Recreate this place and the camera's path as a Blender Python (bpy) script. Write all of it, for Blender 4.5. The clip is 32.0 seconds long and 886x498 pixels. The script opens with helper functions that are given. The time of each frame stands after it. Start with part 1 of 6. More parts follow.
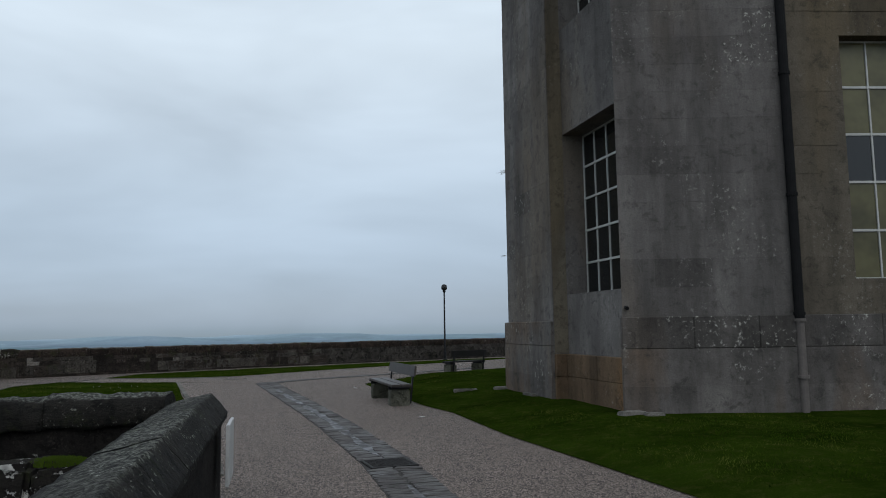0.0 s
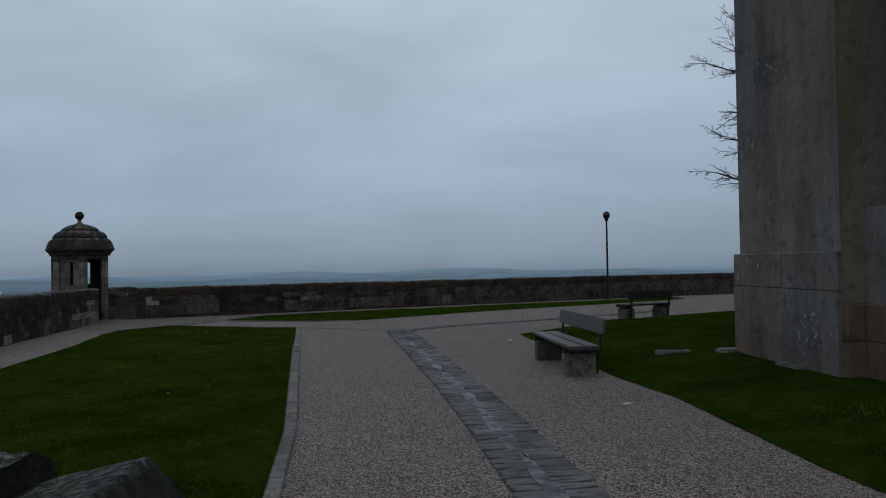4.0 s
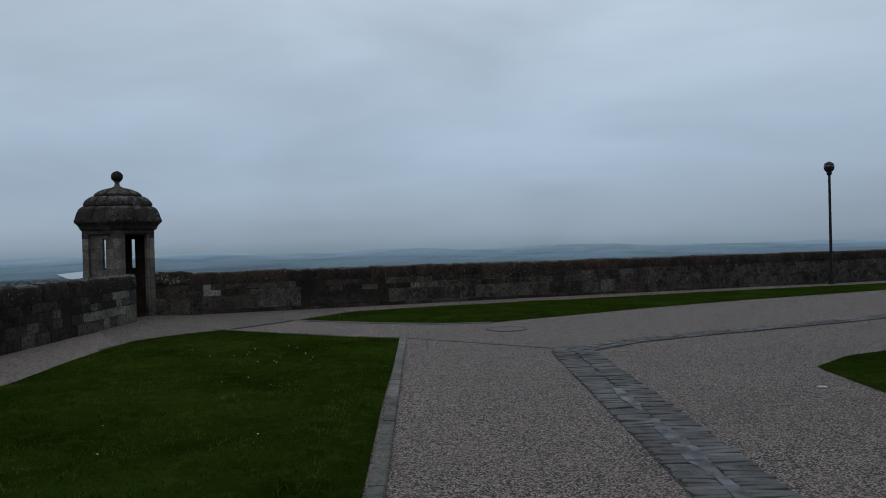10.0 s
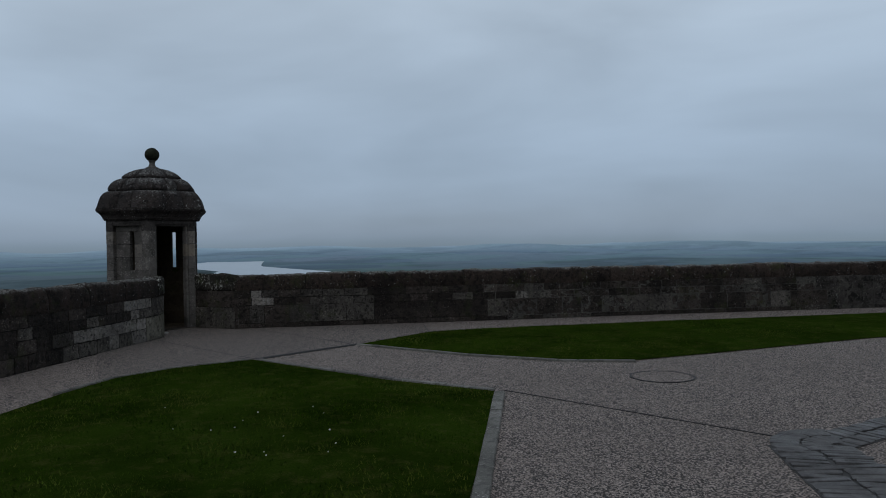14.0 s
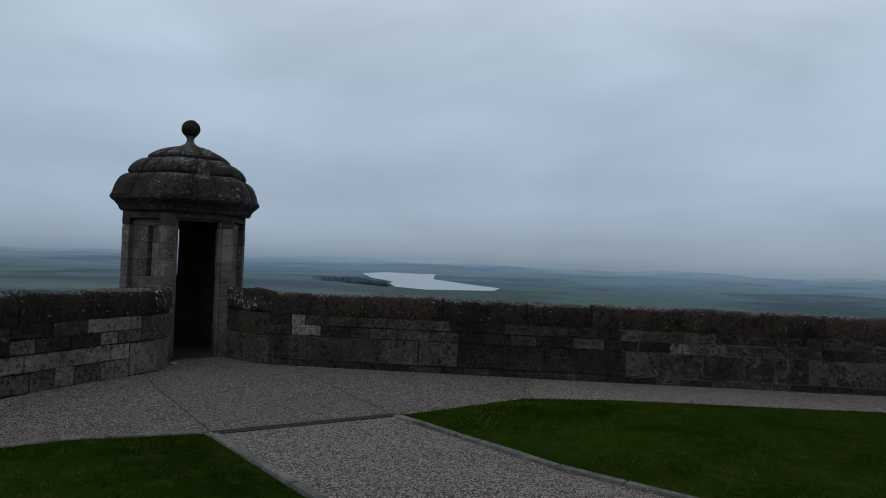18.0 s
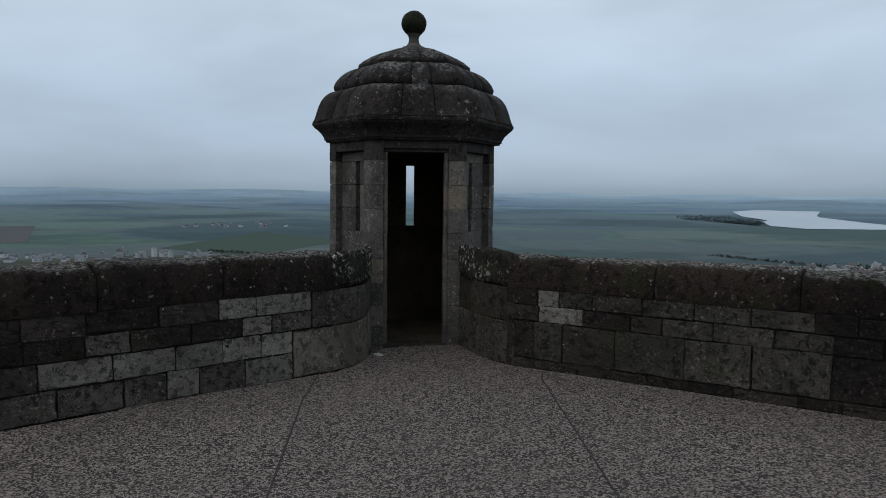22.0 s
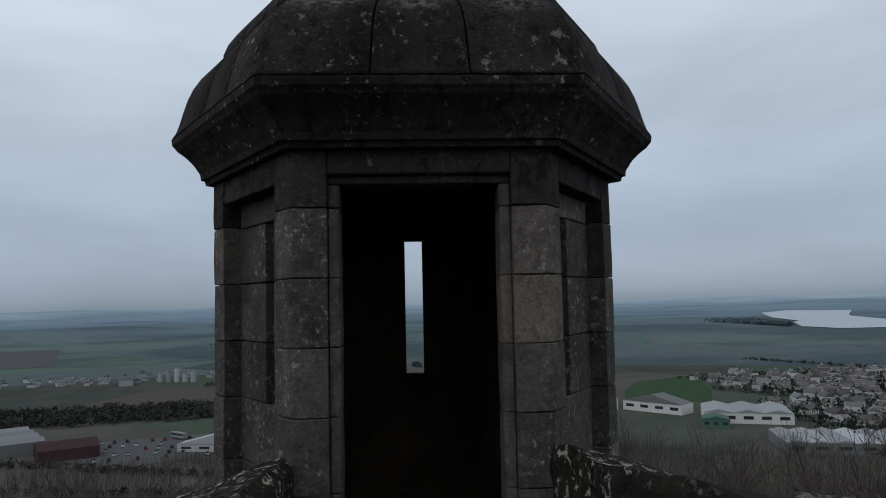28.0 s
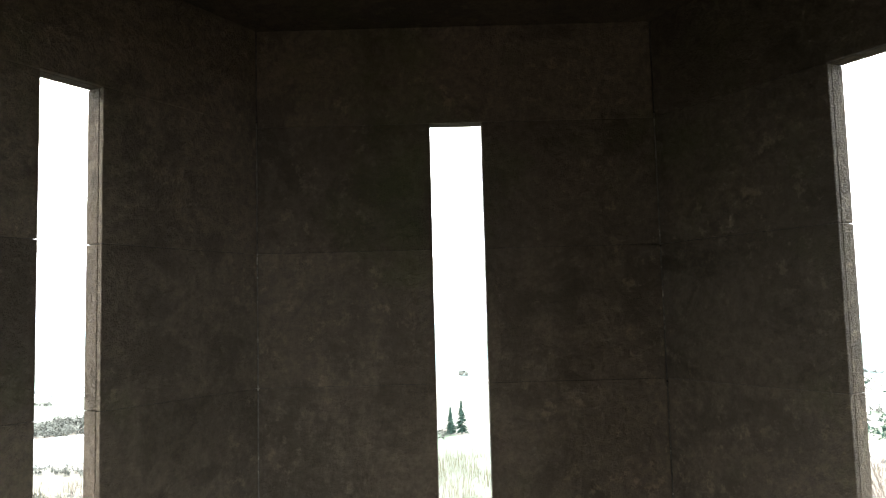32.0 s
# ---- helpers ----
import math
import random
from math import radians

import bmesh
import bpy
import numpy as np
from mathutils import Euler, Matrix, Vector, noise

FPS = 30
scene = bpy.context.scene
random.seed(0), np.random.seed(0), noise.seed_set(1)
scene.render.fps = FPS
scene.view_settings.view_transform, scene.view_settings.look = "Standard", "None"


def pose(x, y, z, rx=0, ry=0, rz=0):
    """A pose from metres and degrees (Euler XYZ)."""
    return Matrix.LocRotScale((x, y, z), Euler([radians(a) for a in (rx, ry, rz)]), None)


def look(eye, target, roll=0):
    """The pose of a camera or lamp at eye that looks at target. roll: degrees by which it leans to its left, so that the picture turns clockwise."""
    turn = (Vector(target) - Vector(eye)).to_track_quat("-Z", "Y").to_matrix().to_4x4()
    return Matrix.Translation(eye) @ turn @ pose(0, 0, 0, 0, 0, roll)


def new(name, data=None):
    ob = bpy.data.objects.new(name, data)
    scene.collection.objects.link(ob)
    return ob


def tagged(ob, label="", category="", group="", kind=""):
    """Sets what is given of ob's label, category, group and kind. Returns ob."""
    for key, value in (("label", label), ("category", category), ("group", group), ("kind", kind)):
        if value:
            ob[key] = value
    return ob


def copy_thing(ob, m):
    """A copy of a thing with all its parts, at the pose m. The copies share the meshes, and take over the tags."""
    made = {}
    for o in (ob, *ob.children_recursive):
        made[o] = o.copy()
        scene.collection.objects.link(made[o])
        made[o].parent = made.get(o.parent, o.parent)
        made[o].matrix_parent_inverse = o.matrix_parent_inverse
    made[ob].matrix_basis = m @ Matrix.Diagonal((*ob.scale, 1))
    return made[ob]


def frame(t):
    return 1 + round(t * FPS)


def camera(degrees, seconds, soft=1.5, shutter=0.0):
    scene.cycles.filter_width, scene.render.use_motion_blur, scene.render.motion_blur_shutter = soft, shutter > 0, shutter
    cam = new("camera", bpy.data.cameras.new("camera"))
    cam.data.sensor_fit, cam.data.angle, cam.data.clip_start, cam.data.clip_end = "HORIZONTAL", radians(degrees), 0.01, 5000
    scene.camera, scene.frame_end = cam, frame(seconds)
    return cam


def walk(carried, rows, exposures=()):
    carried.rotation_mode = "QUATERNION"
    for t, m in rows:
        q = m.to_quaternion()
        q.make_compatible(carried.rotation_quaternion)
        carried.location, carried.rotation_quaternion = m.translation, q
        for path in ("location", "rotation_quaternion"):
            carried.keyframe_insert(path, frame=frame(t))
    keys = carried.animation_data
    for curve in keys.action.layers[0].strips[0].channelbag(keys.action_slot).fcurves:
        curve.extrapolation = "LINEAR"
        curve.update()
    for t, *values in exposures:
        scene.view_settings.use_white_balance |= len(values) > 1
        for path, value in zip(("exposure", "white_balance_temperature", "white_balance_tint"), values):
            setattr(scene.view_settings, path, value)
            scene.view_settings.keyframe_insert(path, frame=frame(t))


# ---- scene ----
cam = camera(61.8, 32.0, soft=1.0)
EXPOSURES = [(0.0, 0.15, 6600, 10), (1.0, 0.12, 6600, 10), (1.5, -0.1, 6500, 10), (2.0, -0.05, 6450, 10), (4.5, -0.38, 6300, 10), (5.2, -0.38, 6300, 10), (5.5, -0.12, 6400, 10), (6.0, -0.05, 6450, 10), (7.0, -0.38, 6250, 10),
             (8.0, -0.4, 6250, 10), (9.0, -0.18, 6300, 10), (10.0, -0.18, 6350, 10), (11.0, -0.32, 6250, 10), (12.0, -0.1, 6400, 10), (13.0, 0.08, 6500, 10), (14.0, -0.32, 6250, 10),
             (15.0, 0.1, 6500, 10), (18.0, -0.15, 6350, 10), (19.0, -0.05, 6450, 10), (20.0, -0.1, 6400, 10), (21.0, 0.28, 6550, 10), (22.0, 0.15, 6500, 10), (23.0, 0.4, 6550, 10),
             (24.0, 0.35, 6500, 10), (26.5, 0.33, 6700, 10), (27.0, -0.4, 6500, 10), (27.6, -0.4, 6500, 10), (28.0, -0.1, 6600, 13), (28.5, 0.72, 6900, 14), (28.8, 0.85, 6750, 20), (29.5, 1.2, 6750, 20),
             (30.0, 1.5, 6800, 16), (30.5, 2.2, 6950, 12), (31.0, 4.55, 7500, 9), (31.4, 4.7, 7300, 10), (32.0, 4.95, 7400, 10)]
PATH = [
    (0, (1.61, 0.986, 1.572), (1.419, 2.966, 1.785), -0.8),
    (0.5, (1.432, 1.612, 1.559), (1.205, 3.598, 1.637), -2.6),
    (1, (1.243, 2.32, 1.573), (0.784, 4.266, 1.597), -1.1),
    (1.5, (1.09, 2.91, 1.543), (0.664, 4.864, 1.515), -2.2),
    (2, (0.941, 3.494, 1.514), (0.312, 5.393, 1.52), -2.2),
    (2.5, (0.791, 4.048, 1.523), (0.211, 5.96, 1.616), -0.1),
    (4.5, (0.099, 6.401, 1.593), (-0.468, 8.318, 1.628), -1.1),
    (5, (-0.168, 6.938, 1.557), (-0.751, 8.85, 1.622), -0.6),
    (5.5, (-0.434, 7.458, 1.513), (-1.118, 9.337, 1.549), -2.0),
    (6, (-0.732, 8.296, 1.535), (-1.618, 10.09, 1.538), -1.1),
    (6.5, (-0.981, 8.848, 1.533), (-1.856, 10.646, 1.572), -3.3),
    (7, (-1.235, 9.519, 1.504), (-2.236, 11.25, 1.484), -3.1),
    (7.5, (-1.567, 9.902, 1.525), (-2.458, 11.693, 1.529), -2.6),
    (8, (-1.902, 10.402, 1.554), (-2.882, 12.142, 1.656), -2.0),
    (8.5, (-2.182, 10.957, 1.511), (-3.064, 12.748, 1.628), -0.6),
    (9, (-2.454, 11.517, 1.517), (-3.363, 13.295, 1.627), -1.8),
    (9.5, (-2.745, 12.108, 1.549), (-3.732, 13.847, 1.559), 0.0),
    (10, (-3.01, 12.642, 1.552), (-3.868, 14.449, 1.5385), -1.45),
    (10.5, (-3.298, 13.165, 1.548), (-4.301, 14.894, 1.486), -1.6),
    (11, (-3.571, 13.623, 1.528), (-4.508, 15.39, 1.54), -2.1),
    (11.5, (-3.861, 14.216, 1.527), (-4.819, 15.971, 1.493), -2.2),
    (12, (-4.118, 14.694, 1.538), (-5.008, 16.485, 1.515), 1.0),
    (12.5, (-4.399, 15.184, 1.535), (-5.417, 16.904, 1.466), -1.9),
    (13, (-4.64, 15.743, 1.559), (-5.676, 17.449, 1.431), 0.5),
    (13.5, (-4.828, 16.172, 1.608), (-5.788, 17.926, 1.562), -1.1),
    (14, (-5.042, 16.608, 1.6), (-6.154, 18.27, 1.579), -0.9),
    (14.5, (-5.27, 17.07, 1.595), (-6.47, 18.669, 1.54), -0.8),
    (15, (-5.456, 17.595, 1.623), (-6.747, 19.122, 1.568), -1.8),
    (15.5, (-5.631, 18.222, 1.573), (-7.056, 19.623, 1.496), 1.3),
    (17.5, (-6.638, 20.209, 1.592), (-8.084, 21.591, 1.596), 1.2),
    (18, (-6.959, 20.734, 1.586), (-8.421, 22.098, 1.61), 2.4),
    (18.5, (-7.357, 21.166, 1.632), (-8.857, 22.487, 1.594), -0.9),
    (19, (-7.617, 21.706, 1.654), (-9.244, 22.868, 1.597), 0.0),
    (19.5, (-7.903, 22.183, 1.583), (-9.527, 23.346, 1.494), -0.9),
    (20, (-8.204, 22.574, 1.615), (-9.973, 23.503, 1.55), -0.0),
    (20.5, (-8.633, 22.914, 1.604), (-10.502, 23.611, 1.456), 0.4),
    (21, (-8.973, 23.23, 1.633), (-10.859, 23.885, 1.506), -0.6),
    (21.5, (-9.39, 23.488, 1.589), (-11.336, 23.932, 1.465), -0.3),
    (22, (-9.855, 23.684, 1.607), (-11.775, 24.22, 1.443), 0.7),
    (22.5, (-10.412, 23.811, 1.545), (-12.35, 24.297, 1.445), -1.6),
    (23, (-10.875, 24.016, 1.576), (-12.826, 24.445, 1.467), 0.4),
    (23.5, (-11.313, 24.15, 1.572), (-13.218, 24.726, 1.379), -1.3),
    (24, (-11.802, 24.334, 1.538), (-13.77, 24.652, 1.381), -1.7),
    (24.5, (-12.298, 24.429, 1.462), (-14.239, 24.905, 1.392), 1.4),
    (26.5, (-14.13, 24.858, 1.498), (-16.111, 25.091, 1.636), -0.3),
    (27, (-14.396, 24.823, 1.681), (-16.291, 25.251, 2.155), -0.0),
    (27.5, (-14.444, 24.959, 1.671), (-16.347, 25.356, 2.139), -0.8),
    (28, (-14.577, 24.879, 1.55), (-16.514, 25.357, 1.685), -1.2),
    (28.5, (-14.801, 24.938, 1.486), (-16.722, 25.492, 1.418), 0.1),
    (29, (-15.136, 25.035, 1.471), (-17.086, 25.475, 1.387), -1.3),
    (29.5, (-15.453, 25.072, 1.457), (-17.399, 25.531, 1.494), 1.3),
    (30, (-15.82, 25.12, 1.465), (-17.764, 25.591, 1.46), -0.9),
    (30.5, (-16.261, 25.210, 1.500), (-18.226, 25.581, 1.488), -1.3),
    (31, (-16.631, 25.239, 1.476), (-18.585, 25.668, 1.474), -0.4),
    (31.3, (-16.830, 25.259, 1.487), (-18.750, 25.813, 1.425), -0.2),
    (31.6, (-16.997, 25.306, 1.481), (-18.931, 25.813, 1.429), -0.5),
    (32, (-17.214, 25.417, 1.528), (-19.175, 25.776, 1.689), -1.5),
]
walk(cam, [(t, look(eye, target, roll)) for t, eye, target, roll in PATH], EXPOSURES)

# ---------------- world, light ----------------
world = bpy.data.worlds.new("overcast_sky")
scene.world = world
world.use_nodes = True
wn, wl = world.node_tree.nodes, world.node_tree.links
wn.clear()


def wnode(kind, **props):
    n = wn.new(kind)
    for k, v in props.items():
        n.inputs[k].default_value = v
    return n


sky = wn.new("ShaderNodeTexSky")
sky.sky_type, sky.sun_disc = "NISHITA", False
sky.sun_elevation, sky.sun_rotation = radians(38), radians(150)
sky_dim = wnode("ShaderNodeVectorMath")
sky_dim.operation = "SCALE"
sky_dim.inputs["Scale"].default_value = 0.10
wl.new(sky.outputs[0], sky_dim.inputs[0])
co = wn.new("ShaderNodeTexCoord")
sep = wn.new("ShaderNodeSeparateXYZ")
wl.new(co.outputs["Generated"], sep.inputs[0])
ramp = wn.new("ShaderNodeValToRGB")
stops = [(0.0, (0.05, 0.06, 0.055)), (0.485, (0.16, 0.21, 0.25)), (0.4985, (0.23, 0.31, 0.39)), (0.505, (0.285, 0.37, 0.48)), (0.525, (0.345, 0.435, 0.562)),
         (0.59, (0.475, 0.575, 0.685)), (0.68, (0.65, 0.755, 0.85)), (1.0, (0.56, 0.645, 0.72))]
while len(ramp.color_ramp.elements) < len(stops):
    ramp.color_ramp.elements.new(0.5)
for el, (p, c) in zip(ramp.color_ramp.elements, stops):
    el.position, el.color = p, (*c, 1)
half = wn.new("ShaderNodeMath")
half.operation = "MULTIPLY_ADD"
half.inputs[1].default_value, half.inputs[2].default_value = 0.5, 0.5
wl.new(sep.outputs[2], half.inputs[0])
wl.new(half.outputs[0], ramp.inputs[0])
cmap = wn.new("ShaderNodeMapping")
cmap.inputs["Scale"].default_value = (1.6, 1.6, 5.5)
wl.new(co.outputs["Generated"], cmap.inputs[0])
cloud = wnode("ShaderNodeTexNoise", Scale=1.3, Detail=4.0, Roughness=0.5, Distortion=0.3)
wl.new(cmap.outputs[0], cloud.inputs["Vector"])
cr = wn.new("ShaderNodeMapRange")
cr.inputs["From Min"].default_value, cr.inputs["From Max"].default_value = 0.3, 0.7
cr.inputs["To Min"].default_value, cr.inputs["To Max"].default_value = 0.84, 1.14
wl.new(cloud.outputs["Fac"], cr.inputs["Value"])
cm = wn.new("ShaderNodeVectorMath")
cm.operation = "SCALE"
wl.new(ramp.outputs[0], cm.inputs[0])
wl.new(cr.outputs[0], cm.inputs["Scale"])
smix = wn.new("ShaderNodeMix")
smix.data_type = "RGBA"
smix.inputs["Factor"].default_value = 0.88
wl.new(sky_dim.outputs[0], smix.inputs["A"])
wl.new(cm.outputs[0], smix.inputs["B"])
bg = wnode("ShaderNodeBackground", Strength=1.0)
wl.new(smix.outputs["Result"], bg.inputs["Color"])
wout = wn.new("ShaderNodeOutputWorld")
wl.new(bg.outputs[0], wout.inputs[0])

sun = new("sun", bpy.data.lights.new("sun", "SUN"))
sun.data.energy, sun.data.angle, sun.data.color = 0.5, radians(60), (1.0, 0.97, 0.93)
sun.matrix_world = look((0, 0, 30), (-6, 15, 10))


# ---------------- materials ----------------
class Shade:
    """A small node-tree builder on one Principled material."""

    def __init__(self, name, rough=0.85, metallic=0.0, spec=0.3):
        self.m = bpy.data.materials.new(name)
        self.m.use_nodes = True
        self.t = self.m.node_tree
        self.b = self.t.nodes["Principled BSDF"]
        self.b.inputs["Roughness"].default_value = rough
        self.b.inputs["Metallic"].default_value = metallic
        self.b.inputs["Specular IOR Level"].default_value = spec
        self.pos = self.t.nodes.new("ShaderNodeNewGeometry").outputs["Position"]

    def node(self, kind, **props):
        n = self.t.nodes.new(kind)
        for k, v in props.items():
            n.inputs[k].default_value = v
        return n

    def link(self, a, b):
        self.t.links.new(a, b)

    def scaled(self, sx, sy, sz):
        m = self.node("ShaderNodeMapping", Scale=(sx, sy, sz))
        self.link(self.pos, m.inputs["Vector"])
        return m.outputs[0]

    def noise(self, scale, detail=5.0, rough=0.6, vec=None, distort=0.0):
        n = self.node("ShaderNodeTexNoise", Scale=scale, Detail=detail, Roughness=rough, Distortion=distort)
        self.link(vec or self.pos, n.inputs["Vector"])
        return n.outputs["Fac"]

    def voronoi(self, scale, out="Distance", vec=None, rnd=1.0):
        n = self.node("ShaderNodeTexVoronoi", Scale=scale, Randomness=rnd)
        self.link(vec or self.pos, n.inputs["Vector"])
        return n.outputs[out]

    def ramp(self, fac, a, b, lo=0.0, hi=1.0):
        r = self.node("ShaderNodeMapRange")
        r.inputs["From Min"].default_value, r.inputs["From Max"].default_value = a, b
        r.inputs["To Min"].default_value, r.inputs["To Max"].default_value = lo, hi
        self.link(fac, r.inputs["Value"])
        return r.outputs[0]

    def mix(self, fac, a, b, blend="MIX"):
        n = self.node("ShaderNodeMix")
        n.data_type, n.blend_type = "RGBA", blend
        for sock, v in ((n.inputs["Factor"], fac), (n.inputs["A"], a), (n.inputs["B"], b)):
            if isinstance(v, (int, float)):
                sock.default_value = v
            elif isinstance(v, tuple):
                sock.default_value = (*v, 1)
            else:
                self.link(v, sock)
        return n.outputs["Result"]

    def math(self, op, a, b=0.0):
        n = self.node("ShaderNodeMath")
        n.operation = op
        for sock, v in ((n.inputs[0], a), (n.inputs[1], b)):
            if isinstance(v, (int, float)):
                sock.default_value = v
            else:
                self.link(v, sock)
        return n.outputs[0]

    def random(self, lo, hi, power=1.0):
        """Each object a little lighter or darker than the next; a high power leaves few light ones."""
        o = self.node("ShaderNodeObjectInfo")
        return self.ramp(self.math("POWER", o.outputs["Random"], power), 0, 1, lo, hi)

    def tint(self, col, value):
        n = self.node("ShaderNodeVectorMath")
        n.operation = "SCALE"
        self.link(col, n.inputs[0])
        self.link(value, n.inputs["Scale"])
        return n.outputs[0]

    def bump(self, height, strength=0.4, distance=0.01):
        n = self.node("ShaderNodeBump", Strength=strength, Distance=distance)
        self.link(height, n.inputs["Height"])
        self.link(n.outputs[0], self.b.inputs["Normal"])

    def done(self, col):
        if isinstance(col, tuple):
            self.b.inputs["Base Color"].default_value = (*col, 1)
        else:
            self.link(col, self.b.inputs["Base Color"])
        return self.m


def stone(name, light, dark, lichen=0.0, spread=(0.8, 1.2), moss=0.0, stain=0.5, pale=(0.42, 0.41, 0.37), lichen_scale=9.0, relief=0.8, power=1.0, buff=None, top_lichen=0.0, crust=0.75, fleck=0.5, mask=(0.42, 0.62), bedding=0.0, blotch=None, crust_scale=8, rough=0.92, spec=0.15, tilt=(0.55, 0.85), edge=(0.51, 0.58), spread_blotch=(0.46, 0.6)):
    s = Shade(name, rough=rough, spec=spec)
    col = s.mix(s.ramp(s.noise(2.3, 7, 0.65), 0.32, 0.68), dark, light)
    if buff:
        o = s.node("ShaderNodeObjectInfo")
        col = s.mix(s.ramp(o.outputs["Random"], 0.72, 0.95, 0, 0.8), col, buff)
    if blotch:
        col = s.mix(s.ramp(s.noise(4.5, 6, 0.65), *spread_blotch, 0, 0.75), col, blotch)
    col = s.mix(s.ramp(s.noise(0.9, 4, 0.6, s.scaled(1.3, 1.3, 0.45)), 0.45, 0.68, 0, stain), col, tuple(0.35 * c for c in dark))
    scab = s.noise(crust_scale, 9, 0.72, None, 0.4)
    col = s.mix(s.ramp(scab, *edge, 0, crust), col, tuple(0.24 * c for c in dark))
    grain = s.noise(70, 5, 0.75)
    col = s.mix(s.ramp(grain, 0.35, 0.65, 0, 0.6), col, tuple(0.5 * c for c in dark))
    flecks = s.math("MULTIPLY", s.ramp(s.noise(38, 6, 0.75), 0.55, 0.64, 0, fleck), s.ramp(s.noise(3.4, 5, 0.6), 0.42, 0.6))
    col = s.mix(flecks, col, tuple(min(0.6, 2.3 * c) for c in light))
    if moss:
        col = s.mix(s.ramp(s.noise(3.1, 6, 0.7), 0.55, 0.72, 0, moss), col, (0.035, 0.045, 0.012))
    if lichen:
        spots = s.math("MULTIPLY", s.ramp(s.noise(lichen_scale, 6, 0.7), 0.67 - 0.07 * lichen, 0.71 - 0.07 * lichen), s.ramp(s.noise(1.7, 4), *mask))
        col = s.mix(spots, col, pale)
    if top_lichen:
        nz = s.node("ShaderNodeSeparateXYZ")
        s.link(s.t.nodes.new("ShaderNodeNewGeometry").outputs["Normal"], nz.inputs[0])
        tops = s.math("MULTIPLY", s.ramp(nz.outputs[2], *tilt, 0, top_lichen), s.ramp(s.noise(30, 7, 0.75), 0.47, 0.58))
        col = s.mix(s.math("MULTIPLY", tops, s.ramp(s.noise(0.8, 4), 0.36, 0.55, 0.15, 1.0)), col, pale)
    col = s.tint(col, s.random(*spread, power))
    h = s.math("ADD", s.math("MULTIPLY", s.noise(9, 9, 0.75), 1.0), s.math("ADD", s.math("MULTIPLY", grain, 0.3), s.math("MULTIPLY", scab, 0.5)))
    if bedding:
        h = s.math("ADD", h, s.math("MULTIPLY", s.noise(9, 6, 0.7, s.scaled(1.0, 1.0, 4.5)), bedding))
    s.bump(h, relief, 0.035)
    return s.done(col)


M_PARAPET = stone("parapet_stone", (0.068, 0.055, 0.046), (0.022, 0.0175, 0.015), lichen=0.35, spread=(0.6, 1.5), moss=0.45, power=1.6, lichen_scale=34, fleck=0.8, crust_scale=14)
M_PARAPET_MID = stone("parapet_stone_grey", (0.15, 0.132, 0.113), (0.05, 0.044, 0.038), spread=(0.6, 1.15), moss=0.5, crust=0.9, stain=0.45, fleck=0.6, crust_scale=17, lichen=0.3, lichen_scale=30)
M_PARAPET_PALE = stone("parapet_stone_pale", (0.35, 0.314, 0.28), (0.165, 0.147, 0.128), spread=(0.62, 1.12), moss=0.25, crust=0.95, stain=0.3, fleck=0.45, crust_scale=19, relief=0.9)
M_PARAPET_FAR = stone("mottled_parapet_stone", (0.17, 0.15, 0.132), (0.038, 0.033, 0.029), spread=(0.55, 1.35), moss=0.4, crust=0.9, crust_scale=6, lichen=0.9, lichen_scale=11, pale=(0.3, 0.29, 0.265), fleck=0.9, edge=(0.47, 0.58))
M_THROAT = stone("mossy_end_stone", (0.27, 0.245, 0.2), (0.14, 0.128, 0.1), spread=(0.8, 1.1), moss=0.5, crust=0.8, stain=0.5, crust_scale=11)
M_PARAPET_BED = stone("parapet_mortar", (0.032, 0.028, 0.023), (0.015, 0.013, 0.011), moss=0.3)
M_MORTAR = stone("weathered_lime_mortar", (0.125, 0.115, 0.1), (0.05, 0.045, 0.039), moss=0.3, fleck=0.7)
M_COPING = stone("mossy_coping", (0.066, 0.046, 0.036), (0.02, 0.0155, 0.013), lichen=0.7, spread=(0.75, 1.2), moss=0.6, lichen_scale=22, pale=(0.4, 0.39, 0.36), relief=1.0, top_lichen=0.6, fleck=0.5, crust_scale=13, tilt=(0.62, 0.95), bedding=0.2)
M_TURRET = stone("turret_stone", (0.26, 0.232, 0.207), (0.084, 0.075, 0.067), lichen=0.9, spread=(0.68, 1.15), lichen_scale=22, buff=(0.25, 0.212, 0.176), crust=0.65, stain=0.75, bedding=0.12, crust_scale=13, blotch=(0.14, 0.124, 0.11), edge=(0.46, 0.68), spread_blotch=(0.36, 0.66), fleck=0.65)
M_ROOF_PALE = stone("lichened_roof_stone", (0.09, 0.08, 0.072), (0.03, 0.026, 0.024), lichen=2.2, lichen_scale=9, pale=(0.4, 0.39, 0.37), spread=(0.95, 1.05))
M_COPING_END = stone("lichened_end_coping", (0.062, 0.053, 0.043), (0.018, 0.0155, 0.0125), lichen=1.6, spread=(0.95, 1.05), moss=0.75, lichen_scale=24, pale=(0.5, 0.48, 0.43), relief=1.0, mask=(0.38, 0.54), fleck=1.0, crust_scale=17)
M_TURRET_WARM = stone("turret_stone_warm", (0.31, 0.255, 0.2), (0.175, 0.145, 0.117), spread=(0.95, 1.05), stain=0.2, crust=0.45, bedding=0.25, crust_scale=14)
# Darker than the other turret stone: top course, frieze and lintels.
M_TURRET_DARK = stone("turret_stone_dark", (0.095, 0.082, 0.074), (0.035, 0.03, 0.027), spread=(0.8, 1.15), lichen=0.2)
